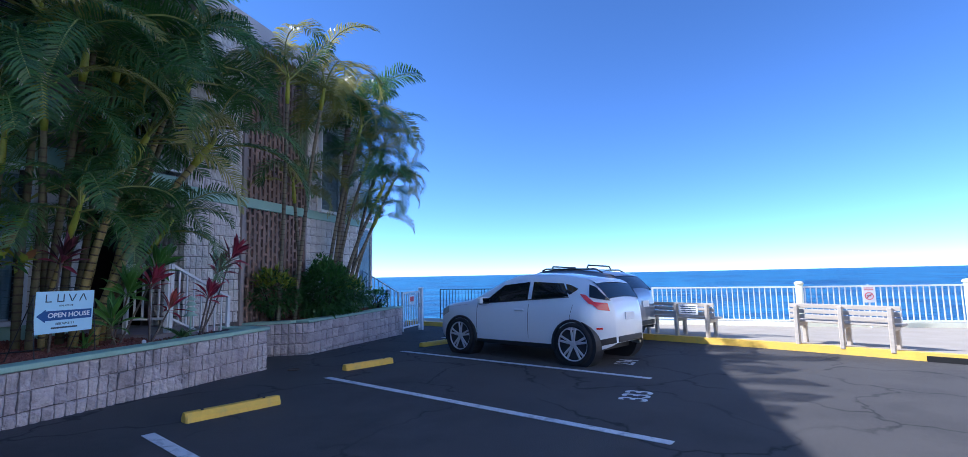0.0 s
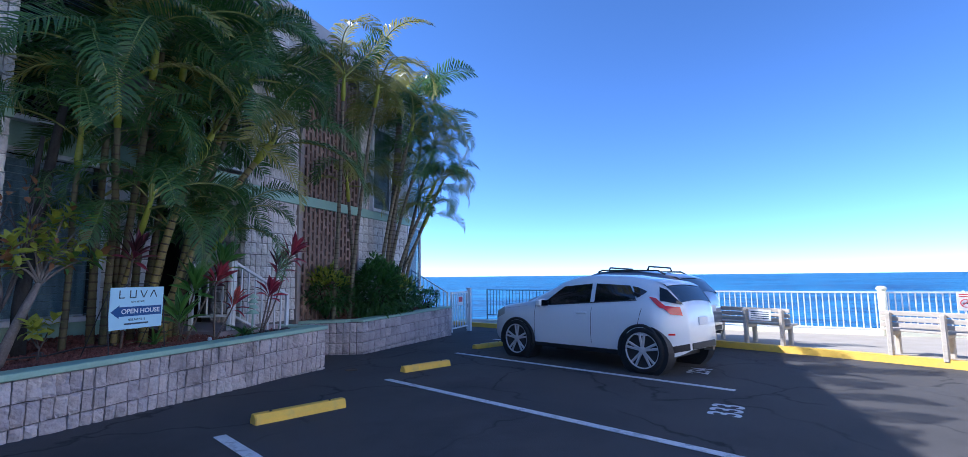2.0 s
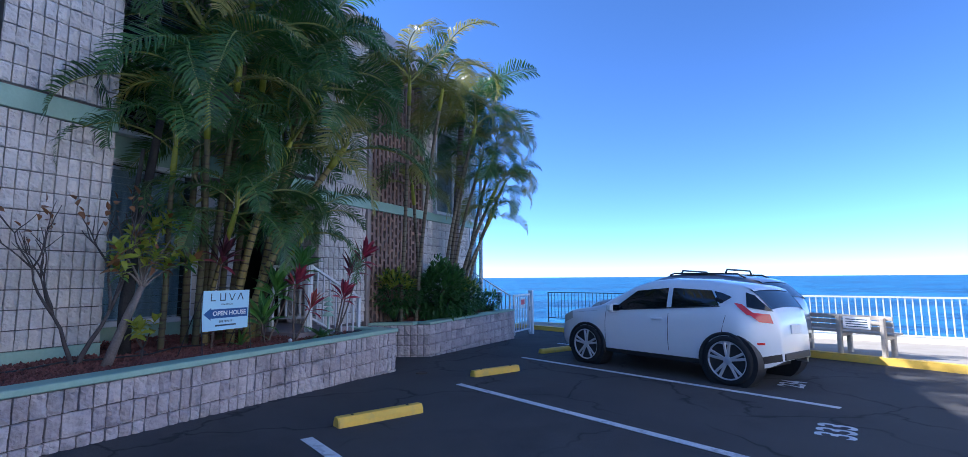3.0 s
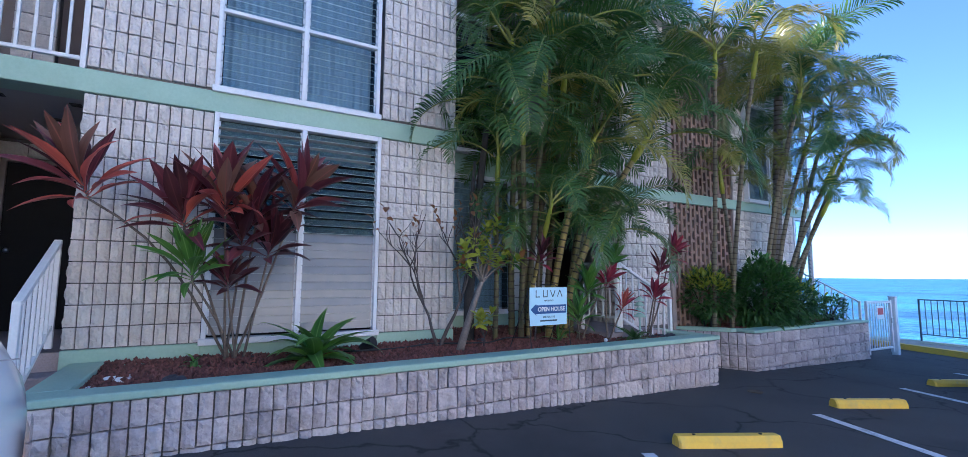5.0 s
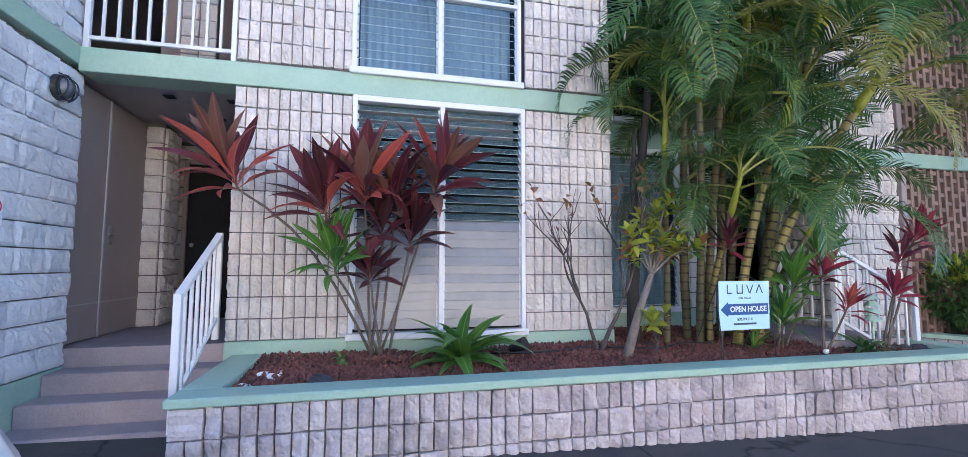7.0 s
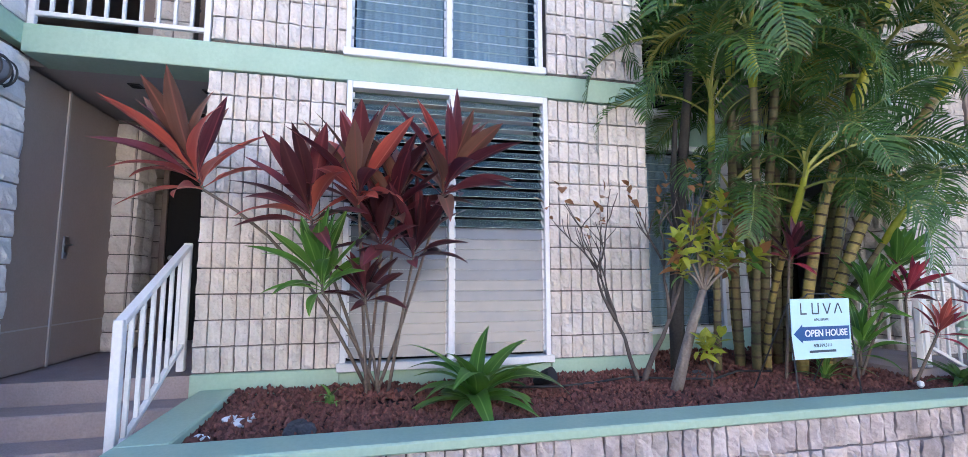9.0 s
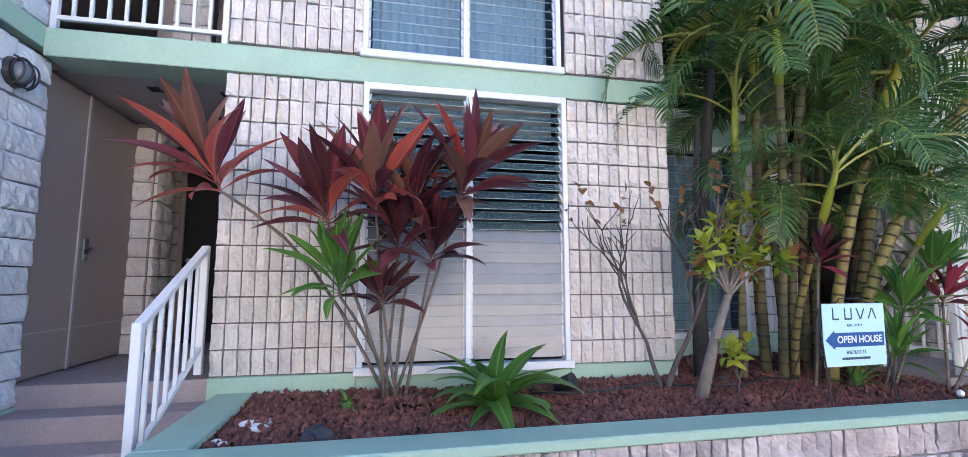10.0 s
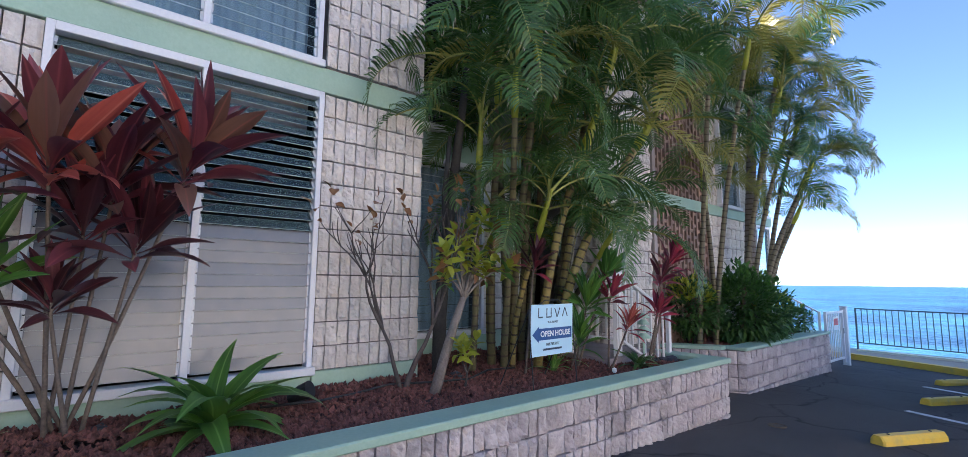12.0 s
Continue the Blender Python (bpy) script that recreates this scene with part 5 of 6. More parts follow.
def bare_shrub(base, stems, label, seed, key, leaves, depth=3, material=None, name="bare_shrub", lsize=0.07):
    rng = random.Random(seed)
    t = thing(name, label, "shrub", pose(*base))
    tips = []
    for d, ln, r in stems:
        bm = bmesh.new()
        twig(bm, rng, (0, 0, -0.05), d, ln, r, depth, material, tips)
        part("branch", bm, material or BARKGREY, t, smooth=True)
    ms = [leaf_mesh("leaf", lsize * 1.6, lsize * 0.8, dd, 0.2, LEAF[k], 3) for dd in (0.3, 0.9) for k in key]
    for q, d in tips:
        if rng.random() < leaves:
            rosette(t, q, d + Vector((0, 0, 0.4)), rng.choice((7, 9, 11)) if leaves > 0.5 else 3, ms, rng, -10, 70, (0.7, 1.2), 0.12)


bare_shrub((-6.60, 3.34, 0.70), [((0.1, -0.42, 1.0), 0.62, 0.024), ((0.05, 0.12, 1.0), 0.66, 0.030)], "leafless grey-stemmed shrub with a few dry leaves", 21, ("brown",), 0.25)
crt = thing("croton", "leaning croton with lime and yellow leaves", "shrub", pose(-6.36, 3.48, 0.70))
part("trunk", tube(bmesh.new(), [(0, 0, -0.05), (0.02, 0.10, 0.30), (0.02, 0.19, 0.55), (0.05, 0.27, 0.80)], [0.05, 0.042, 0.038, 0.028], 9), BARK, crt, smooth=True)
crng = random.Random(77)
cms = [leaf_mesh("leaf", 0.145, 0.066, dd, 0.2, LEAF[k], 4) for dd in (0.3, 0.9) for k in ("lime", "lime", "lime", "lime", "green", "brown")]
for yy, zz, xx in ((0.05, 0.95, 0.1), (0.25, 1.15, 0.05), (0.45, 1.0, 0.1), (0.35, 1.38, 0.0), (0.15, 1.25, 0.12), (0.55, 1.2, 0.05), (0.66, 1.05, 0.12), (0.3, 1.06, 0.15), (0.42, 1.48, 0.08), (0.62, 1.42, 0.02), (0.02, 1.12, 0.16)):
    part("branch", tube(bmesh.new(), bend((0.05, 0.27, 0.78), (xx, yy, zz), 0.05, 5), [0.014, 0.012, 0.01, 0.008, 0.006], 6), BARK, crt, smooth=True)
    rosette(crt, (xx, yy, zz - 0.06), (xx - 0.05, yy - 0.24, 0.5), 18, cms, crng, -20, 75, (0.7, 1.15), 0.16)
bare_shrub((-6.35, 3.78, 0.70), [((0.15, 0.3, 0.8), 0.22, 0.014)], "low lime croton shoot", 26, ("lime",), 1.0, 1, name="croton", lsize=0.08)

# areca palms
FRONDS = {}
RACHIS = mat("yellow_rachis", (0.36, 0.33, 0.07), (0.22, 0.27, 0.06), 0.45, 4, 40, 0.05)


def frond_mesh(key, variant):
    if (key, variant) in FRONDS:
        return FRONDS[key, variant]
    rng = random.Random(variant * 11 + len(key))
    e0, curl = ((80, 125), (66, 150), (48, 140), (25, 115), (72, 185))[variant]
    seg, L = 14, 1.0
    pts, ang = [Vector((0, 0, 0))], radians(e0)
    for i in range(seg):
        a = ang - radians(curl) * ((i + 0.5) / seg) ** 1.25
        pts.append(pts[-1] + Vector((math.cos(a), 0, math.sin(a))) * L / seg)
    verts, faces, tips = [], [], []
    # rachis, three-sided
    for i, p in enumerate(pts):
        r = 0.011 * (1 - 0.85 * i / seg)
        verts += [tuple(p + Vector((0, -r, 0))), tuple(p + Vector((0, r, 0))), tuple(p + Vector((0, 0, -r * 1.3)))]
    for i in range(seg):
        a = 3 * i
        for u, v in ((0, 1), (1, 2), (2, 0)):
            faces.append((a + u, a + v, a + 3 + v, a + 3 + u))
    n = 50
    for k in range(n):
        s = 0.20 + 0.79 * k / (n - 1)
        fi = s * seg
        i = min(int(fi), seg - 1)
        p = pts[i].lerp(pts[i + 1], fi - i)
        d = (pts[i + 1] - pts[i]).normalized()
        nrm = Vector((-d.z, 0, d.x))
        ln = 0.235 * math.sin(math.pi * (0.17 + 0.76 * (s - 0.2) / 0.8)) ** 0.8 * rng.uniform(0.9, 1.08)
        for sd in (-1, 1):
            way = (d * rng.uniform(0.5, 0.75) + Vector((0, sd, 0)) * 0.8 + nrm * rng.uniform(0.12, 0.34)).normalized()
            m1 = p + way * ln * 0.45
            m2 = m1 + (way + Vector((0, 0, -0.40)) * rng.uniform(0.6, 1.4)).normalized() * ln * 0.34
            tip = m2 + (way + Vector((0, 0, -0.95)) * rng.uniform(0.6, 1.4)).normalized() * ln * 0.26
            w = 0.0066
            dry = rng.random() < 0.10 + 0.25 * (s > 0.85)
            tips += [(len(faces) + 2, 2)] if dry else []
            b = len(verts)
            verts += [tuple(p + d * w * 0.6), tuple(p - d * w * 0.6), tuple(m1 + d * w), tuple(m1 - d * w), tuple(m2 + d * w * 0.75), tuple(m2 - d * w * 0.75), tuple(tip)]
            faces += [(b, b + 1, b + 3, b + 2), (b + 2, b + 3, b + 5, b + 4), (b + 4, b + 5, b + 6)]
    me = bpy.data.meshes.new("frond")
    me.from_pydata(verts, [], faces)
    for m in (LEAF[key], RACHIS, LEAF["palm_dry"]):
        me.materials.append(m)
    for f in range(3 * seg):
        me.polygons[f].material_index = 1
    for f, k in tips:
        me.polygons[f].material_index = k
    FRONDS[key, variant] = me
    return me


def palm(base, top, n, length, keys, label, seed, r=0.045, sag=0.0, cane=None, group="areca palms", shaft=0.55, aim=None, turn=360):
    """A ringed cane from base to top with a green shaft and a crown of feathered fronds."""
    rng = random.Random(seed)
    n += 2
    t = thing("areca_palm", label, "palm", pose(*base), group)
    b = Vector(base)
    tip = Vector(top) - b
    pts = []
    for i in range(11):
        f = i / 10
        v = tip * f
        v.x, v.y = tip.x * f ** 1.5, tip.y * f ** 1.5
        pts.append(v + Vector((0, 0, -0.1 if i == 0 else 0)) + Vector((math.sin(f * 5 + seed), math.cos(f * 4 + seed), 0)) * 0.015)
    part("trunk", tube(bmesh.new(), pts, [r * (1 - 0.25 * i / 10) for i in range(11)], 10), cane or CANE, t, smooth=True)
    bm = bmesh.new()
    hgt = tip.length
    for k in range(1, int(hgt / 0.10)):
        f = k * 0.10 / hgt
        j = min(int(f * 10), 9)
        p = pts[j].lerp(pts[j + 1], f * 10 - j)
        d = (pts[j + 1] - pts[j]).normalized()
        rr = r * (1 - 0.25 * f)
        tube(bm, [p - d * 0.010, p, p + d * 0.010], [rr * 1.02, rr * 1.10, rr * 1.02], 10, False)
    tagged(part("trunk_ring", bm, RING, t), kind="stuff")
    d = (pts[-1] - pts[-2]).normalized()
    end = pts[-1] + d * shaft
    part("crownshaft", tube(bmesh.new(), [pts[-1], pts[-1] + d * shaft * 0.25, pts[-1] + d * shaft * 0.7, end], [r * 0.8, r * 1.05, r * 0.75, r * 0.35], 10), LEAF["lime"], t, "smooth yellow-green leaf sheath", True)
    for i in range(n):
        f = i / max(1, n - 1)
        az = i * 137.5 + rng.uniform(-20, 20) if aim is None else aim + (f - 0.5) * turn + rng.uniform(-15, 15)
        v = (0, 1, 4, 1, 4, 2, 4, 3)[min(7, int(f * 8))] if rng.random() < 0.8 else rng.randrange(5)
        key = rng.choice(keys)
        ob = put("frond", frond_mesh(key, v), None, t)
        ob.matrix_local = Matrix.Translation(pts[-1].lerp(end, 0.95 - 0.35 * f)) @ pose(0, 0, 0, 0, 0, az) @ pose(0, 0, 0, rng.uniform(-45, 45), rng.uniform(-10, 18), 0) @ Matrix.Scale(length * rng.uniform(0.85, 1.12), 4)
    return t


G1 = ("palm",) * 5 + ("palm_gold",)
for i, (b, tp, n, ln, r) in enumerate((
        ((-6.75, 4.20), (-6.62, 4.18, 2.75), 6, 1.45, 0.035), ((-6.60, 4.95), (-6.20, 5.30, 3.05), 7, 1.75, 0.052), ((-6.55, 5.15), (-6.05, 6.05, 3.2), 7, 1.8, 0.056),
        ((-6.85, 4.55), (-6.70, 4.45, 3.5), 6, 1.9, 0.045), ((-6.80, 4.80), (-6.40, 4.75, 4.0), 6, 1.85, 0.045), ((-6.95, 5.20), (-6.75, 5.40, 4.25), 6, 1.75, 0.045),
        ((-6.70, 5.35), (-6.30, 5.90, 4.1), 6, 2.0, 0.045), ((-6.75, 5.45), (-6.50, 6.25, 4.35), 7, 1.75, 0.045),
        ((-7.0, 4.9), (-6.9, 4.6, 4.5), 7, 1.8, 0.045), ((-6.72, 4.72), (-6.35, 4.68, 2.05), 7, 1.3, 0.034),
        ((-6.70, 5.30), (-6.30, 5.62, 1.9), 7, 1.25, 0.034), ((-6.70, 4.60), (-6.30, 4.35, 3.25), 8, 1.6, 0.040), ((-6.85, 5.5), (-6.3, 5.95, 4.9), 8, 1.7, 0.045), ((-6.9, 5.0), (-6.5, 5.0, 5.0), 8, 1.7, 0.045))):
    # All but the golden canes take the shade-toned colour.
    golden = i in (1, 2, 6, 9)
    palm((*b, 0.70), tp, n, ln, G1, "areca palm with ringed %s cane and dark green fronds" % ("yellow" if golden else "shade-darkened brown"), 100 + i, r, cane=CANE if golden else CANE3)
for i, (x, y, dx, dy, h, n) in enumerate(((-6.95, 4.6, 0.1, -0.1, 1.5, 5), (-6.9, 5.65, 0.2, 0.1, 1.6, 5), (-6.66, 5.05, 0.1, 0.12, 1.25, 3))):
    palm((x, y, 0.70), (x + dx, y + dy, 0.7 + h), n, 1.15, ("palm",), "young areca cane with few dark green fronds", 140 + i, 0.026, shaft=0.3)
# Most sea-side fronds take the gold colour in place of sun on them.
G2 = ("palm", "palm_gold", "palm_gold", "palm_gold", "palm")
for i, (b, tp, n, ln, r) in enumerate((
        ((-6.65, 9.3), (-6.6, 9.05, 3.1), 7, 1.45, 0.042), ((-6.50, 9.9), (-5.85, 10.2, 4.6), 9, 1.7, 0.045),
        ((-6.45, 10.2), (-6.0, 10.7, 3.9), 9, 1.55, 0.045), ((-6.40, 10.4), (-5.75, 10.9, 3.35), 9, 1.35, 0.05), ((-6.55, 10.3), (-5.95, 10.5, 5.2), 8, 1.75, 0.045),
        ((-6.50, 10.6), (-6.0, 11.2, 2.75), 7, 1.15, 0.04), ((-6.55, 8.55), (-5.95, 7.95, 4.8), 8, 1.6, 0.042), ((-6.5, 8.95), (-5.75, 8.7, 4.9), 8, 1.7, 0.042), ((-6.45, 10.8), (-5.95, 11.5, 4.5), 9, 1.5, 0.045), ((-6.45, 10.9), (-5.9, 11.7, 3.6), 8, 1.3, 0.042))):
    palm((*b, 0.62), tp, n, ln, G2, "areca palm with leaning ringed cane and fronds tinted gold for sunlight", 200 + i, r, group="sea-side palms", cane=CANE2)
palm((-6.55, 10.55, 0.62), (-6.4, 10.7, 5.4), 8, 1.7, G2, "taller palm with smooth grey trunk and fronds tinted gold for sunlight", 230, 0.10, cane=BARK, group="sea-side palms")
dark = thing("dark_trunk", "dark leaning trunk rising beside the block pier", "tree", pose(-6.85, 3.88, 0.68))
part("trunk", tube(bmesh.new(), [(0, 0, -0.1), (0.02, -0.02, 0.6), (0.0, 0.05, 1.3), (0.02, 0.12, 2.0), (0.05, 0.2, 2.8), (0.05, 0.3, 3.8)], [0.075, 0.065, 0.06, 0.05, 0.04, 0.02], 9), BARKDARK, dark, smooth=True)
part("limb", tube(bmesh.new(), [(0.0, 0.05, 1.3), (0.06, -0.02, 1.8), (0.08, 0.02, 2.4)], [0.035, 0.03, 0.02], 8), BARKDARK, dark, smooth=True)


def shrub(base, rx, ry, rz, n, keys, size, label, seed, zc=None):
    """A bushy shrub: stems and many small leaves in an uneven mass."""
    rng = random.Random(seed)
    t = thing("shrub", label, "shrub", pose(*base))
    zc = zc or rz * 1.05
    bm = bmesh.new()
    for k in range(7):
        a = rng.uniform(0, 6.28)
        e = Vector((math.cos(a) * rx * 0.6, math.sin(a) * ry * 0.6, zc + rng.uniform(-0.1, 0.5) * rz))
        tube(bm, [(0.04 * math.cos(a), 0.04 * math.sin(a), -0.05), e * 0.5 + Vector((0, 0, 0.05)), e], [0.018, 0.013, 0.006], 6)
    part("stem", bm, BARKDARK, t)
    verts, faces = {k: [] for k in keys}, {k: [] for k in keys}
    for i in range(n):
        u = Vector([rng.gauss(0, 1) for _ in range(3)]).normalized()
        rr = rng.uniform(0.35, 1.0) ** 0.45 * (1 + 0.50 * noise.noise(u * 2.3 + Vector((seed, 0, 0))))
        p = Vector((u.x * rx, u.y * ry, u.z * rz)) * rr + Vector((0, 0, zc))
        if p.z < 0.05:
            continue
        d = (u + Vector([rng.uniform(-0.7, 0.7) for _ in range(3)]) + Vector((0, 0, 0.2))).normalized()
        s = d.cross(Vector((rng.uniform(-0.4, 0.4), rng.uniform(-0.4, 0.4), 1))).normalized()
        nn = s.cross(d)
        ln, w = size * rng.uniform(0.7, 1.3), size * rng.uniform(0.32, 0.5)
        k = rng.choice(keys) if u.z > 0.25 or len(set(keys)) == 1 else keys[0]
        b = len(verts[k])
        verts[k] += [tuple(p), tuple(p + d * ln * 0.5 + s * w * 0.5 + nn * w * 0.15), tuple(p + d * ln - nn * ln * 0.12), tuple(p + d * ln * 0.5 - s * w * 0.5 + nn * w * 0.15), tuple(p + d * ln * 0.52)]
        faces[k] += [(b, b + 1, b + 4), (b + 1, b + 2, b + 4), (b + 2, b + 3, b + 4), (b + 3, b, b + 4)]
    for k in dict.fromkeys(keys):
        me = bpy.data.meshes.new("foliage")
        me.from_pydata(verts[k], [], faces[k])
        put("foliage", me, LEAF[k], t)


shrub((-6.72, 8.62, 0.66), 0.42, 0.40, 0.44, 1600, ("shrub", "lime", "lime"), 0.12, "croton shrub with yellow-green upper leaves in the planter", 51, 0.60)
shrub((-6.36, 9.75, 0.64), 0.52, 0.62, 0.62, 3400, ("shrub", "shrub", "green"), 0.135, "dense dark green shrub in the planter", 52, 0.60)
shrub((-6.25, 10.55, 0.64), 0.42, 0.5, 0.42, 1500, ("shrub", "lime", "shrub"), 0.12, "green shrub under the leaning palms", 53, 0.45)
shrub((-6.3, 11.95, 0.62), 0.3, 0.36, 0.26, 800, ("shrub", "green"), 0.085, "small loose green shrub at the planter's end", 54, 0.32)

# ---- small things in the bed ----


def stone(base, size, seed, material, name, label):
    rng = random.Random(seed)
    bm = bmesh.new()
    bmesh.ops.create_icosphere(bm, subdivisions=2, radius=1.0)
    for v in bm.verts:
        v.co = Vector((v.co.x * size[0], v.co.y * size[1], v.co.z * size[2])) * (1 + 0.35 * noise.noise(v.co * 1.7 + Vector((seed * 3.1, 0, 0))))
    tagged(part(name, bm, material), label, "stone").matrix_world = pose(*base, 0, 0, rng.uniform(0, 360))


for i, (x, y, s) in enumerate(((-6.1, 0.72, 0.055), (-6.02, 0.78, 0.06), (-6.0, 0.70, 0.045), (-6.72, 1.35, 0.07), (-6.7, 2.55, 0.075), (-6.68, 2.68, 0.06), (-6.75, 4.0, 0.08), (-6.1, 6.62, 0.06), (-6.05, 6.75, 0.07), (-6.1, 6.45, 0.05), (-6.62, 3.95, 0.07))):
    stone((x, y, 0.715), (s, s * 1.2, s * 0.7), i + 1, ROCK, "lava_rock", "small dark lava rock in the cinder bed")
for i, (x, y, s) in enumerate(((-6.30, 0.30, 0.05), (-6.22, 0.38, 0.045), (-6.34, 0.40, 0.04), (-6.0, 0.22, 0.025), (-5.97, 0.26, 0.02), (-5.78, 3.0, 0.018))):
    stone((x, y, 0.72), (s, s * 1.4, s * 0.6), i + 30, SIGNWHITE, "coral_piece", "white coral piece lying on the cinders")
tagged(part("irrigation_hose", tube(bmesh.new(), [(-6.55 + 0.10 * math.sin(u * 1.7), 2.2 + u * 0.35, 0.765 + 0.010 * math.sin(u * 2.3)) for u in range(8)], 0.009, 7), BLACK, smooth=True), "black irrigation hose lying on the cinders", "hose")
fl = thing("spot_light", "small black garden spotlight beside the lily", "lamp", pose(-6.62, 2.42, 0.73))
part("head", tube(bmesh.new(), [(0, 0, 0.05), (0.06, 0.05, 0.09), (0.12, 0.10, 0.12)], [0.035, 0.055, 0.065], 12), BLACK, fl)
part("spike", cyl(0.01, (0, 0, -0.08), (0, 0, 0.06), 8), BLACK, fl)
so = thing("marker_light", "tiny white marker light standing in the cinders", "lamp", pose(-5.86, 5.3, 0.70))
part("stake", cyl(0.006, (0, 0, -0.05), (0, 0, 0.05), 8), BLACK, so)
part("globe", tube(bmesh.new(), [(0, 0, 0.05), (0, 0, 0.065), (0, 0, 0.09), (0, 0, 0.1)], [0.012, 0.024, 0.022, 0.006], 10), SIGNWHITE, so)
ln = thing("garden_lantern", "green tiered pagoda path lantern in the bed", "lamp", pose(-6.02, 6.10, 0.70))
part("stake", cyl(0.012, (0, 0, -0.1), (0, 0, 0.32), 8), GREEN, ln)
for k in range(3):
    part("tier", tube(bmesh.new(), [(0, 0, 0.32 + k * 0.075), (0, 0, 0.335 + k * 0.075), (0, 0, 0.375 + k * 0.075)], [0.085 - 0.008 * k, 0.08 - 0.008 * k, 0.03], 14), GREEN, ln)
part("cap", tube(bmesh.new(), [(0, 0, 0.545), (0, 0, 0.56), (0, 0, 0.60)], [0.075, 0.06, 0.012], 14), GREEN, ln)

# ---- brown breeze screen beside the second pier ----


def screen(z0, z1, label):
    s = thing("breeze_screen", label, "screen", pose(F - 0.02, P21, z0), group="brown screens")
    w, h = LAT1 - P21, z1 - z0
    part("side_board", box(-0.06, 0.05, 0.0, 0.09, 0.0, h, 0.004), DOORPAINT, s)
    part("side_board", box(-0.06, 0.05, w - 0.05, w - 0.004, 0.0, h, 0.004), DOORPAINT, s)
    n = int((w - 0.14) / 0.118)
    pitch = (w - 0.14) / n
    me = bpy.data.meshes.new("upright")
    bm = box(-0.03, 0.02, -0.022, 0.022, 0.0, h, 0.004)
    bm.to_mesh(me)
    bm.free()
    for i in range(n + 1):
        put("upright", me, LATTICE, s).matrix_local = pose(0, 0.10 + i * pitch, 0)
    mb = bpy.data.meshes.new("spacer")
    bm = box(-0.018, 0.012, -pitch / 2 + 0.022, pitch / 2 - 0.022, -0.028, 0.028, 0.003)
    bm.to_mesh(mb)
    bm.free()
    rows = int(h / 0.205)
    for j in range(rows):
        for i in range(n):
            put("spacer", mb, LATTICE, s).matrix_local = pose(0, 0.10 + (i + 0.5) * pitch, (j + (0.3 if i % 2 else 0.75)) * h / rows)
    return s


screen(0.62, B20 - 0.002, "brown painted breeze screen of uprights and spacers")
screen(B21 + 0.002, 5.85, "brown painted breeze screen on the upper floor")

# ---- cars ----


def curve(table, x):
    """Linear look-up in a table of (x, value)."""
    for (a, va), (b, vb) in zip(table, table[1:]):
        if x <= b:
            return va + (vb - va) * max(0.0, (x - a)) / (b - a)
    return table[-1][1]


TOP = ((-2.05, 0.72), (-2.02, 0.98), (-1.90, 1.12), (-1.72, 1.29), (-1.62, 1.36), (-1.40, 1.43), (-0.80, 1.525), (-0.2, 1.55), (0.1, 1.525), (0.36, 1.44), (1.02, 1.09), (1.25, 1.04), (1.65, 0.99), (1.88, 0.93), (2.0, 0.84), (2.07, 0.66), (2.09, 0.55))


def plan(x):
    if x < 0:
        return 1.0 - 0.44 * max(0.0, (-x - 1.40) / 0.65) ** 2.0
    return 1.0 - 0.30 * max(0.0, (x - 1.35) / 0.74) ** 2.2


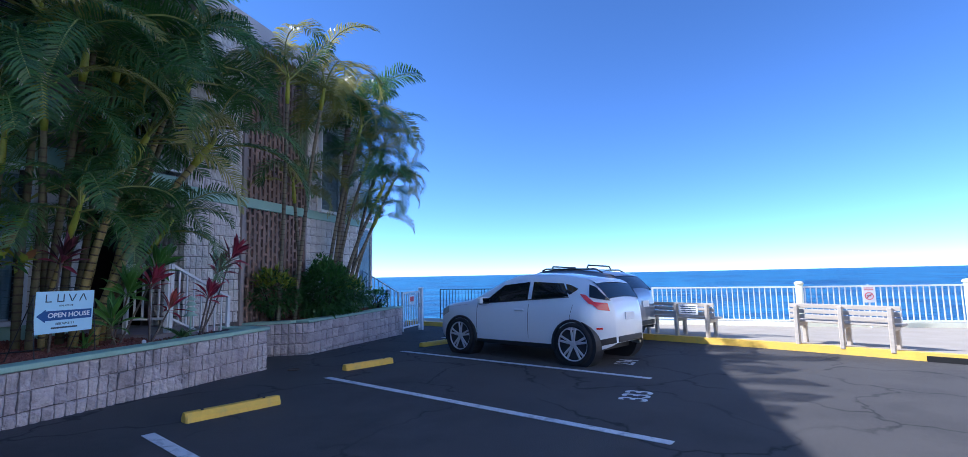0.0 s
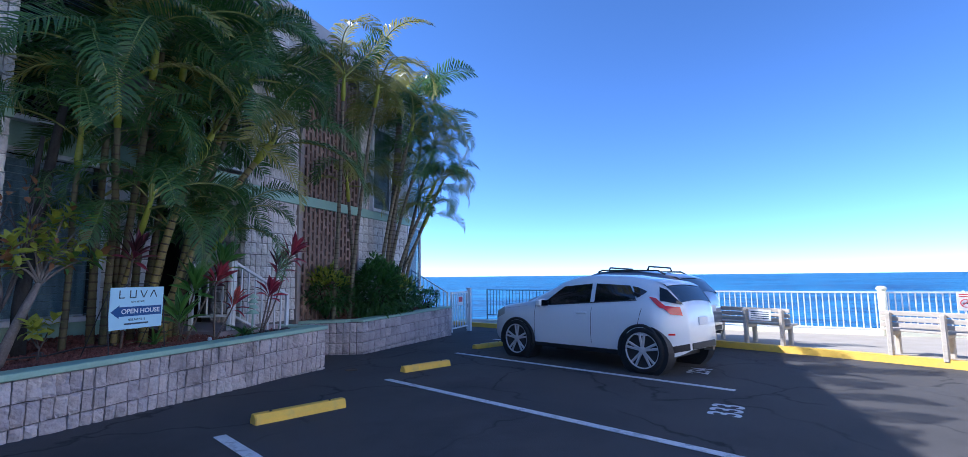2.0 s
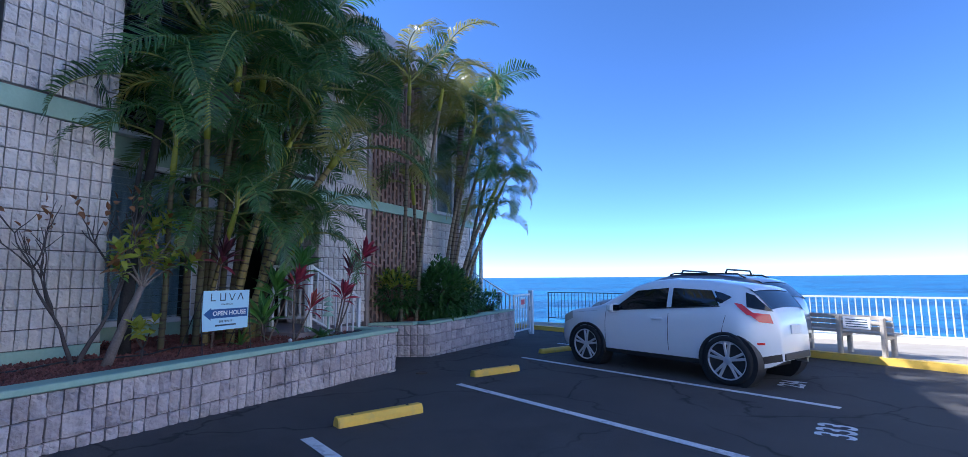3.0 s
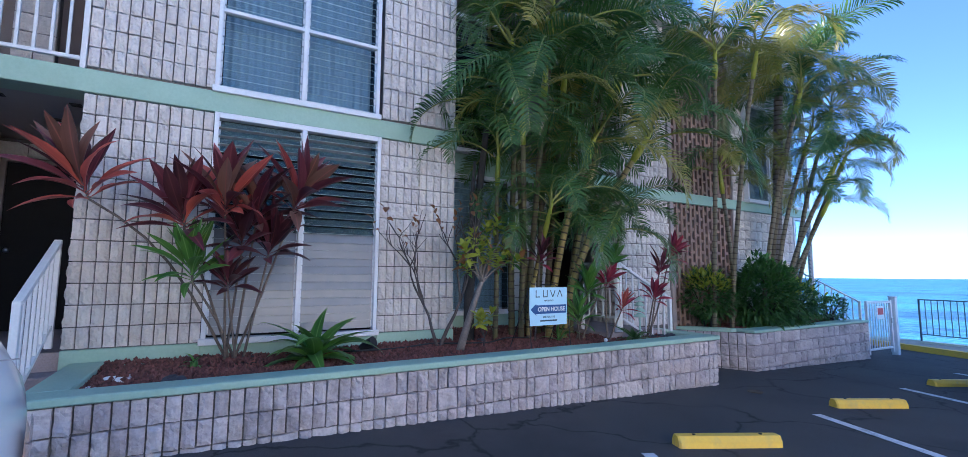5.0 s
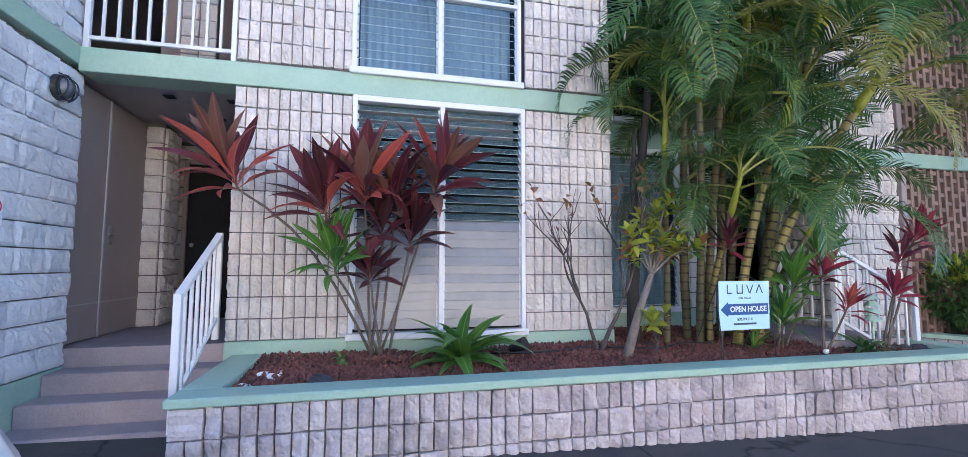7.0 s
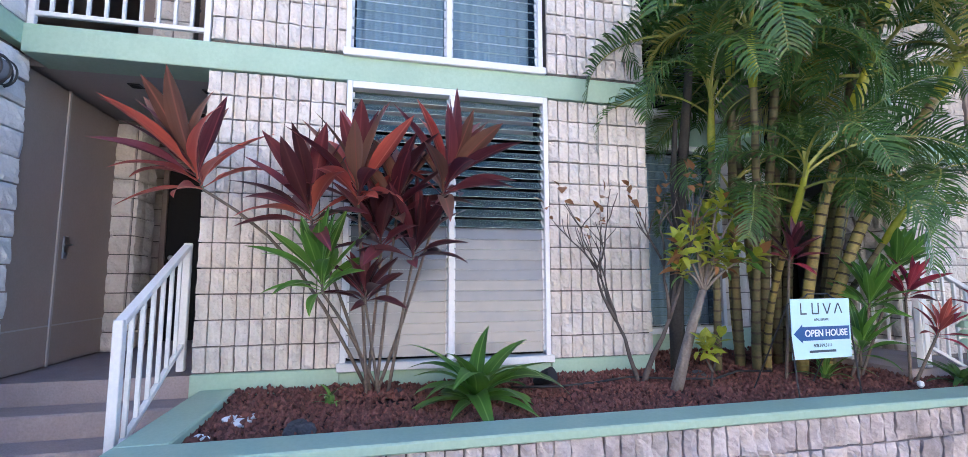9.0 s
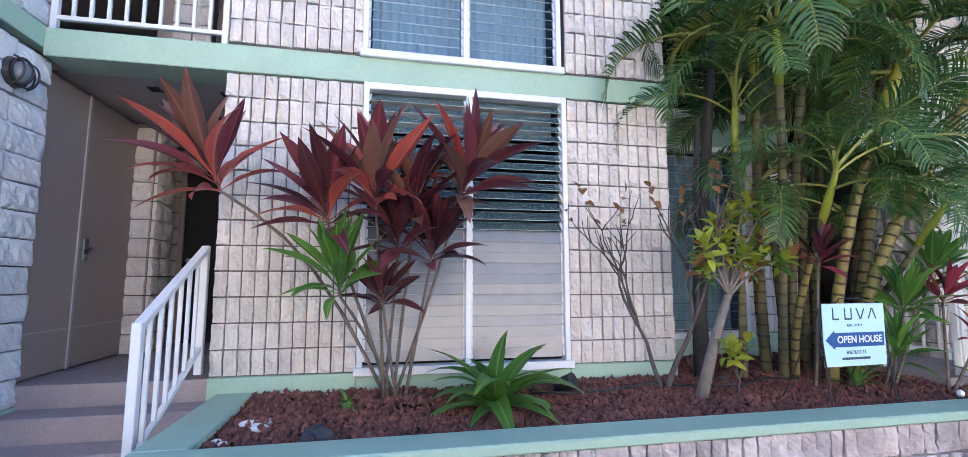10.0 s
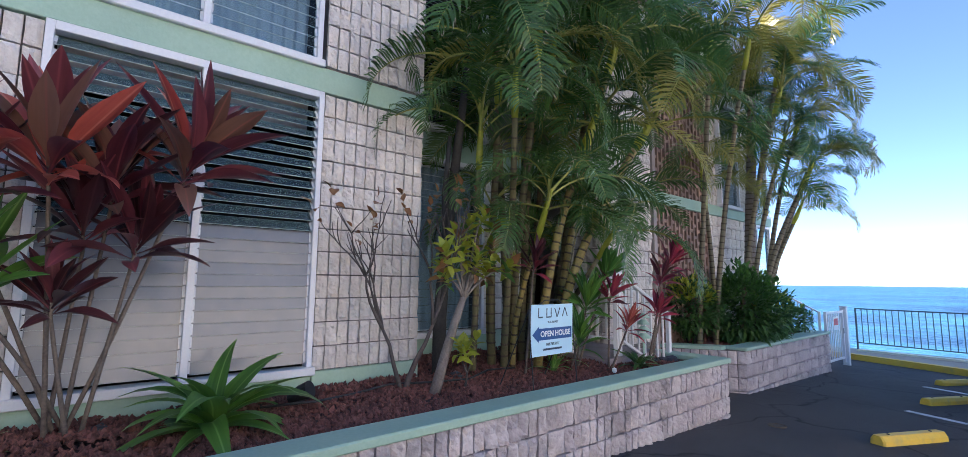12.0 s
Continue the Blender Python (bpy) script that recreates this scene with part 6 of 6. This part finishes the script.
def car(name, label, m, paint, roof_paint=None, stretch=(1, 1, 1), rack=False, trim=True, amber=False, tail=1.0):
    """A small crossover. Its own axes: x ahead, y to its left, z up, the origin on the ground between the axles."""
    c = thing(name, label, "car", m)
    sx, sy, sz = stretch
    W = 0.885

    def side(x, z):
        t = curve(((0.2, 0.93), (0.42, 0.985), (0.62, 1.0), (0.85, 0.985), (1.0, 0.945), (1.2, 0.855), (1.57, 0.66)), z)
        hip = 0.03 * math.exp(-((x + 1.25) / 0.42) ** 2) * math.exp(-((z - 0.85) / 0.22) ** 2) + 0.025 * math.exp(-((x - 1.3) / 0.4) ** 2) * math.exp(-((z - 0.85) / 0.2) ** 2)
        return W * plan(x) * t + hip

    def P(x, y, z):
        if x < -1.25:
            x = -1.25 + (x + 1.25) * tail
        return Vector((x * sx, y * sy, z * sz))

    stations = sorted({round(-2.05 + 4.14 * i / 52, 4) for i in range(53)} | {-2.03, -1.99, 2.04, 2.08})
    NV, NR = 14, 5
    bm = bmesh.new()
    rows = []
    for x in stations:
        top, low = curve(TOP, x), 0.27 + 0.10 * max(0, (abs(x) - 1.75) / 0.3) ** 2
        half = []
        for j in range(NV + 1):
            v = j / NV
            z = low + (top - low) * v
            y = side(x, z) * (1 - 0.07 * v ** 10)
            half.append((y, z))
        yt, zt = half[-1]
        for j in range(1, NR + 1):
            f = j / NR
            half.append((yt * (1 - f), zt + 0.035 * (1 - (1 - f) ** 2)))
        ring = [bm.verts.new(P(x, y, z)) for y, z in half] + [bm.verts.new(P(x, -y, z)) for y, z in half[-2::-1]]
        rows.append(ring)
    for a, b in zip(rows, rows[1:]):
        for k in range(len(a) - 1):
            bm.faces.new((a[k], a[k + 1], b[k + 1], b[k]))
    bm.faces.new(rows[0])
    bm.faces.new(rows[-1][::-1])
    bmesh.ops.recalc_face_normals(bm, faces=bm.faces)
    part("body", bm, paint, c, smooth=True)

    def panel(nm, quads, material, off=0.006, both=True, parent=None, lab="", nx=8, nz=6):
        """Patches laid on the body's side; each is four (x, z) corners: bottom rear, bottom front, top front, top rear."""
        ob = None
        for s in ((1, -1) if both else (1,)):
            g = bmesh.new()
            for (ax, az), (bx_, bz), (cx, cz), (dx, dz) in quads:
                grid = []
                for j in range(nz + 1):
                    v = j / nz
                    row = []
                    for i in range(nx + 1):
                        u = i / nx
                        x = (ax * (1 - u) + bx_ * u) * (1 - v) + (dx * (1 - u) + cx * u) * v
                        z = (az * (1 - u) + bz * u) * (1 - v) + (dz * (1 - u) + cz * u) * v
                        row.append(g.verts.new(P(x, s * (side(x, z) + off), z)))
                    grid.append(row)
                for j in range(nz):
                    for i in range(nx):
                        g.faces.new((grid[j][i], grid[j][i + 1], grid[j + 1][i + 1], grid[j + 1][i]))
            bmesh.ops.recalc_face_normals(g, faces=g.faces)
            ob = part(nm, g, material, parent or c, lab, True)
        return ob

    def over(nm, x0, x1, half0, half1, material, off=0.008, lab="", z_of=None):
        """A pane across the car that follows the top line."""
        g = bmesh.new()
        grid = []
        for i in range(9):
            u = i / 8
            x = x0 + (x1 - x0) * u
            hw = half0 + (half1 - half0) * u
            grid.append([g.verts.new(P(x, hw * (2 * k / 8 - 1), curve(TOP, x) + 0.035 * (1 - (2 * k / 8 - 1) ** 2 * 0.8) + off)) for k in range(9)])
        for a, b in zip(grid, grid[1:]):
            for k in range(8):
                g.faces.new((a[k], a[k + 1], b[k + 1], b[k]))
        bmesh.ops.recalc_face_normals(g, faces=g.faces)
        return part(nm, g, material, c, lab, True)

    panel("side_window", [((-0.30, 1.07), (0.72, 1.02), (0.30, 1.36), (-0.27, 1.41))], CARGLASS)
    panel("side_window", [((-1.12, 1.15), (-0.38, 1.075), (-0.35, 1.41), (-0.98, 1.37))], CARGLASS)
    panel("quarter_window", [((-1.30, 1.27), (-1.13, 1.17), (-1.02, 1.36), (-1.12, 1.34))], CARGLASS)
    panel("window_trim", [((-1.14, 1.125), (0.76, 1.0), (0.74, 1.015), (-1.12, 1.145))], BLACK, 0.009)
    over("windscreen", 0.40, 1.00, 0.58, 0.68, CARGLASS)
    over("rear_window", -1.93, -1.60, 0.545, 0.625, CARGLASS)
    panel("rear_side_glass", [((-1.97, 1.07), (-1.60, 1.13), (-1.55, 1.345), (-1.70, 1.30))], CARGLASS, 0.007)
    over("rear_spoiler", -1.66, -1.45, 0.60, 0.60, roof_paint or paint, 0.02)
    for x in (0.86, -0.34, -1.12):
        panel("door_seam", [((x - 0.004, 0.40), (x + 0.004, 0.40), (x + 0.004 - (0.0 if x > -1 else 0.12), 1.0), (x - 0.004 - (0.0 if x > -1 else 0.12), 1.0))], BLACK, 0.003, nx=1)
    panel("sill", [((-0.92, 0.262), (0.92, 0.262), (0.90, 0.325), (-0.90, 0.325))], BLACK, 0.010)
    panel("bumper_trim", [((-2.045, 0.375), (-1.62, 0.30), (-1.62, 0.40), (-2.045, 0.475))], BLACK, 0.010)
    panel("tail_light", [((-1.97, 0.90), (-1.80, 0.92), (-1.62, 1.06), (-1.93, 1.03)), ((-1.80, 0.99), (-1.62, 1.02), (-1.36, 1.19), (-1.52, 1.17))], REDLENS, 0.014, lab="red tail light")
    panel("headlight", [((1.902, 0.55), (2.02, 0.53), (1.985, 0.74), (1.902, 0.78))] if amber else [((1.62, 0.82), (2.0, 0.70), (1.96, 0.86), (1.66, 0.96))], CLEARLENS, 0.010, lab="headlight lens")
    if amber:
        panel("turn_signal", [((1.83, 0.56), (1.90, 0.55), (1.90, 0.74), (1.84, 0.78))], AMBER, 0.012, lab="amber turn signal")
    over("bonnet_seam", 1.06, 1.075, 0.60, 0.60, BLACK, 0.004)
    panel("bonnet_edge", [((1.05, 0.988), (1.80, 0.907), (1.80, 0.910), (1.05, 0.992))], SOFFIT, 0.003, nz=1)
    panel("side_marker", [((-1.86, 0.60), (-1.76, 0.60), (-1.76, 0.63), (-1.86, 0.63))], REDLENS, 0.008)
    for s in (1, -1):
        h = part("door_handle", box(-0.10, 0.10, -0.018, 0.018, -0.02, 0.02, 0.012), paint, c)
        h.matrix_local = Matrix.Translation(P(-0.16, s * (side(-0.16, 0.90) + 0.022), 0.90))
        h = part("door_handle", box(-0.06, 0.06, -0.014, 0.014, -0.03, 0.03, 0.012), BLACK, c)
        h.matrix_local = Matrix.Translation(P(-1.12, s * (side(-1.12, 1.22) + 0.008), 1.22)) @ pose(0, 0, 0, 0, -20, 0)
        mr = part("wing_mirror", box(-0.07, 0.07, -0.11, 0.11, -0.065, 0.075, 0.035), paint, c)
        mr.matrix_local = Matrix.Translation(P(0.66, s * (side(0.66, 1.02) + 0.09), 1.05))
        part("mirror_glass", box(-0.074, -0.071, -0.085, 0.085, -0.045, 0.055), CARGLASS, mr)
        for x in (1.28, -1.25):
            y = side(x, 0.4)
            part("wheel_arch", tube(bmesh.new(), [P(x, s * (y - 0.25), 0.345), P(x, s * (y + 0.022), 0.345)], 0.392, 32), BLACK, c)
            ring = bmesh.new()
            pts = [P(x + 0.392 * math.cos(t), s * (y + 0.016), 0.345 + 0.395 * math.sin(t)) for t in (radians(-14 + 208 * k / 24) for k in range(25))]
            tube(ring, pts, 0.030, 8)
            part("arch_trim", ring, BLACK, c, smooth=True)
            wh = part("wheel", bmesh.new(), RUBBER, c)
            wh.matrix_local = Matrix.Translation(P(x, s * (y - 0.045), 0.335 / sz)) @ pose(0, 0, 0, 0, 0, 0 if s > 0 else 180)
            g = bmesh.new()
            prof = ((-0.09, 0.255), (-0.105, 0.29), (-0.085, 0.328), (-0.06, 0.335), (0.06, 0.335), (0.09, 0.326), (0.112, 0.30), (0.100, 0.262))
            rr = [[g.verts.new((r * math.cos(t), yy, r * math.sin(t))) for yy, r in prof] for t in (2 * math.pi * k / 40 for k in range(40))]
            for k in range(40):
                for q in range(len(prof) - 1):
                    g.faces.new((rr[k][q], rr[k][q + 1], rr[(k + 1) % 40][q + 1], rr[(k + 1) % 40][q]))
            bmesh.ops.recalc_face_normals(g, faces=g.faces)
            part("tyre", g, RUBBER, wh, smooth=True)
            g = tube(bmesh.new(), [(0, -0.08, 0), (0, 0.02, 0)], 0.258, 32)
            part("brake", g, BLACK, wh)
            g = tube(bmesh.new(), [(0.258 * math.cos(t), 0.085, 0.258 * math.sin(t)) for t in (2 * math.pi * k / 36 for k in range(37))], 0.014, 8)
            part("rim", g, ALLOY, wh, smooth=True)
            for k in range(5):
                g = bmesh.new()
                for dd in (-9, 9):
                    bx(g, -0.017, 0.017, 0.045, 0.085, 0.03, 0.255, 0.006, pose(0, 0, 0, 0, k * 72 + dd, 0))
                part("spoke", g, ALLOY, wh)
            part("hub", tube(bmesh.new(), [(0, 0.03, 0), (0, 0.085, 0), (0, 0.095, 0)], [0.06, 0.055, 0.03], 16), ALLOY, wh)
    part("underbody", box(-1.5 * sx, 1.7 * sx, -0.60 * sy, 0.60 * sy, 0.20, 0.40), BLACK, c)
    part("number_plate", box(-0.01, 0.01, -0.16, 0.16, 0.74 * sz, 0.87 * sz, 0.004, Matrix.Translation(P(-2.055, 0, 0))), SIGNWHITE, c)
    part("rear_bumper", box(-0.03, 0.03, -0.44 * sy, 0.44 * sy, 0.375 * sz, 0.475 * sz, 0.012, Matrix.Translation(P(-2.028, 0, 0))), BLACK, c)
    part("exhaust", cyl(0.03, P(-1.85, -0.36, 0.33), P(-2.06, -0.36, 0.33), 12), STEEL, c)
    if rack:
        for s in (1, -1):
            part("roof_rail", tube(bmesh.new(), [P(0.1, s * 0.56, 1.53), P(0.0, s * 0.56, 1.57), P(-1.2, s * 0.56, 1.53), P(-1.35, s * 0.56, 1.45)], 0.018, 8), BLACK, c)
        for x in (-0.15, -1.0):
            part("cross_bar", tube(bmesh.new(), [P(x, -0.56, 1.56), P(x, -0.5, 1.62), P(x, 0.5, 1.62), P(x, 0.56, 1.56)], 0.018, 8), BLACK, c)
    return c


car("parked_car", "white compact crossover parked on the shaded asphalt", on_ground(-1.58, 9.64, 0.0, 154.5), CARWHITE, stretch=(0.98, 0.98, 0.94), tail=0.70)
car("parked_car", "dark grey sport utility car with roof rails and cross bars", on_ground(-1.55, 12.5, 0.0, 155), CARSILVER, stretch=(1.10, 1.03, 1.06), rack=True, tail=0.9)
car("parked_car", "white car with amber signal parked nose to the steps", on_ground(-1.64, -0.865, 0.0, 157.5), CARWHITE, stretch=(1.0, 1.0, 1.165), amber=True)
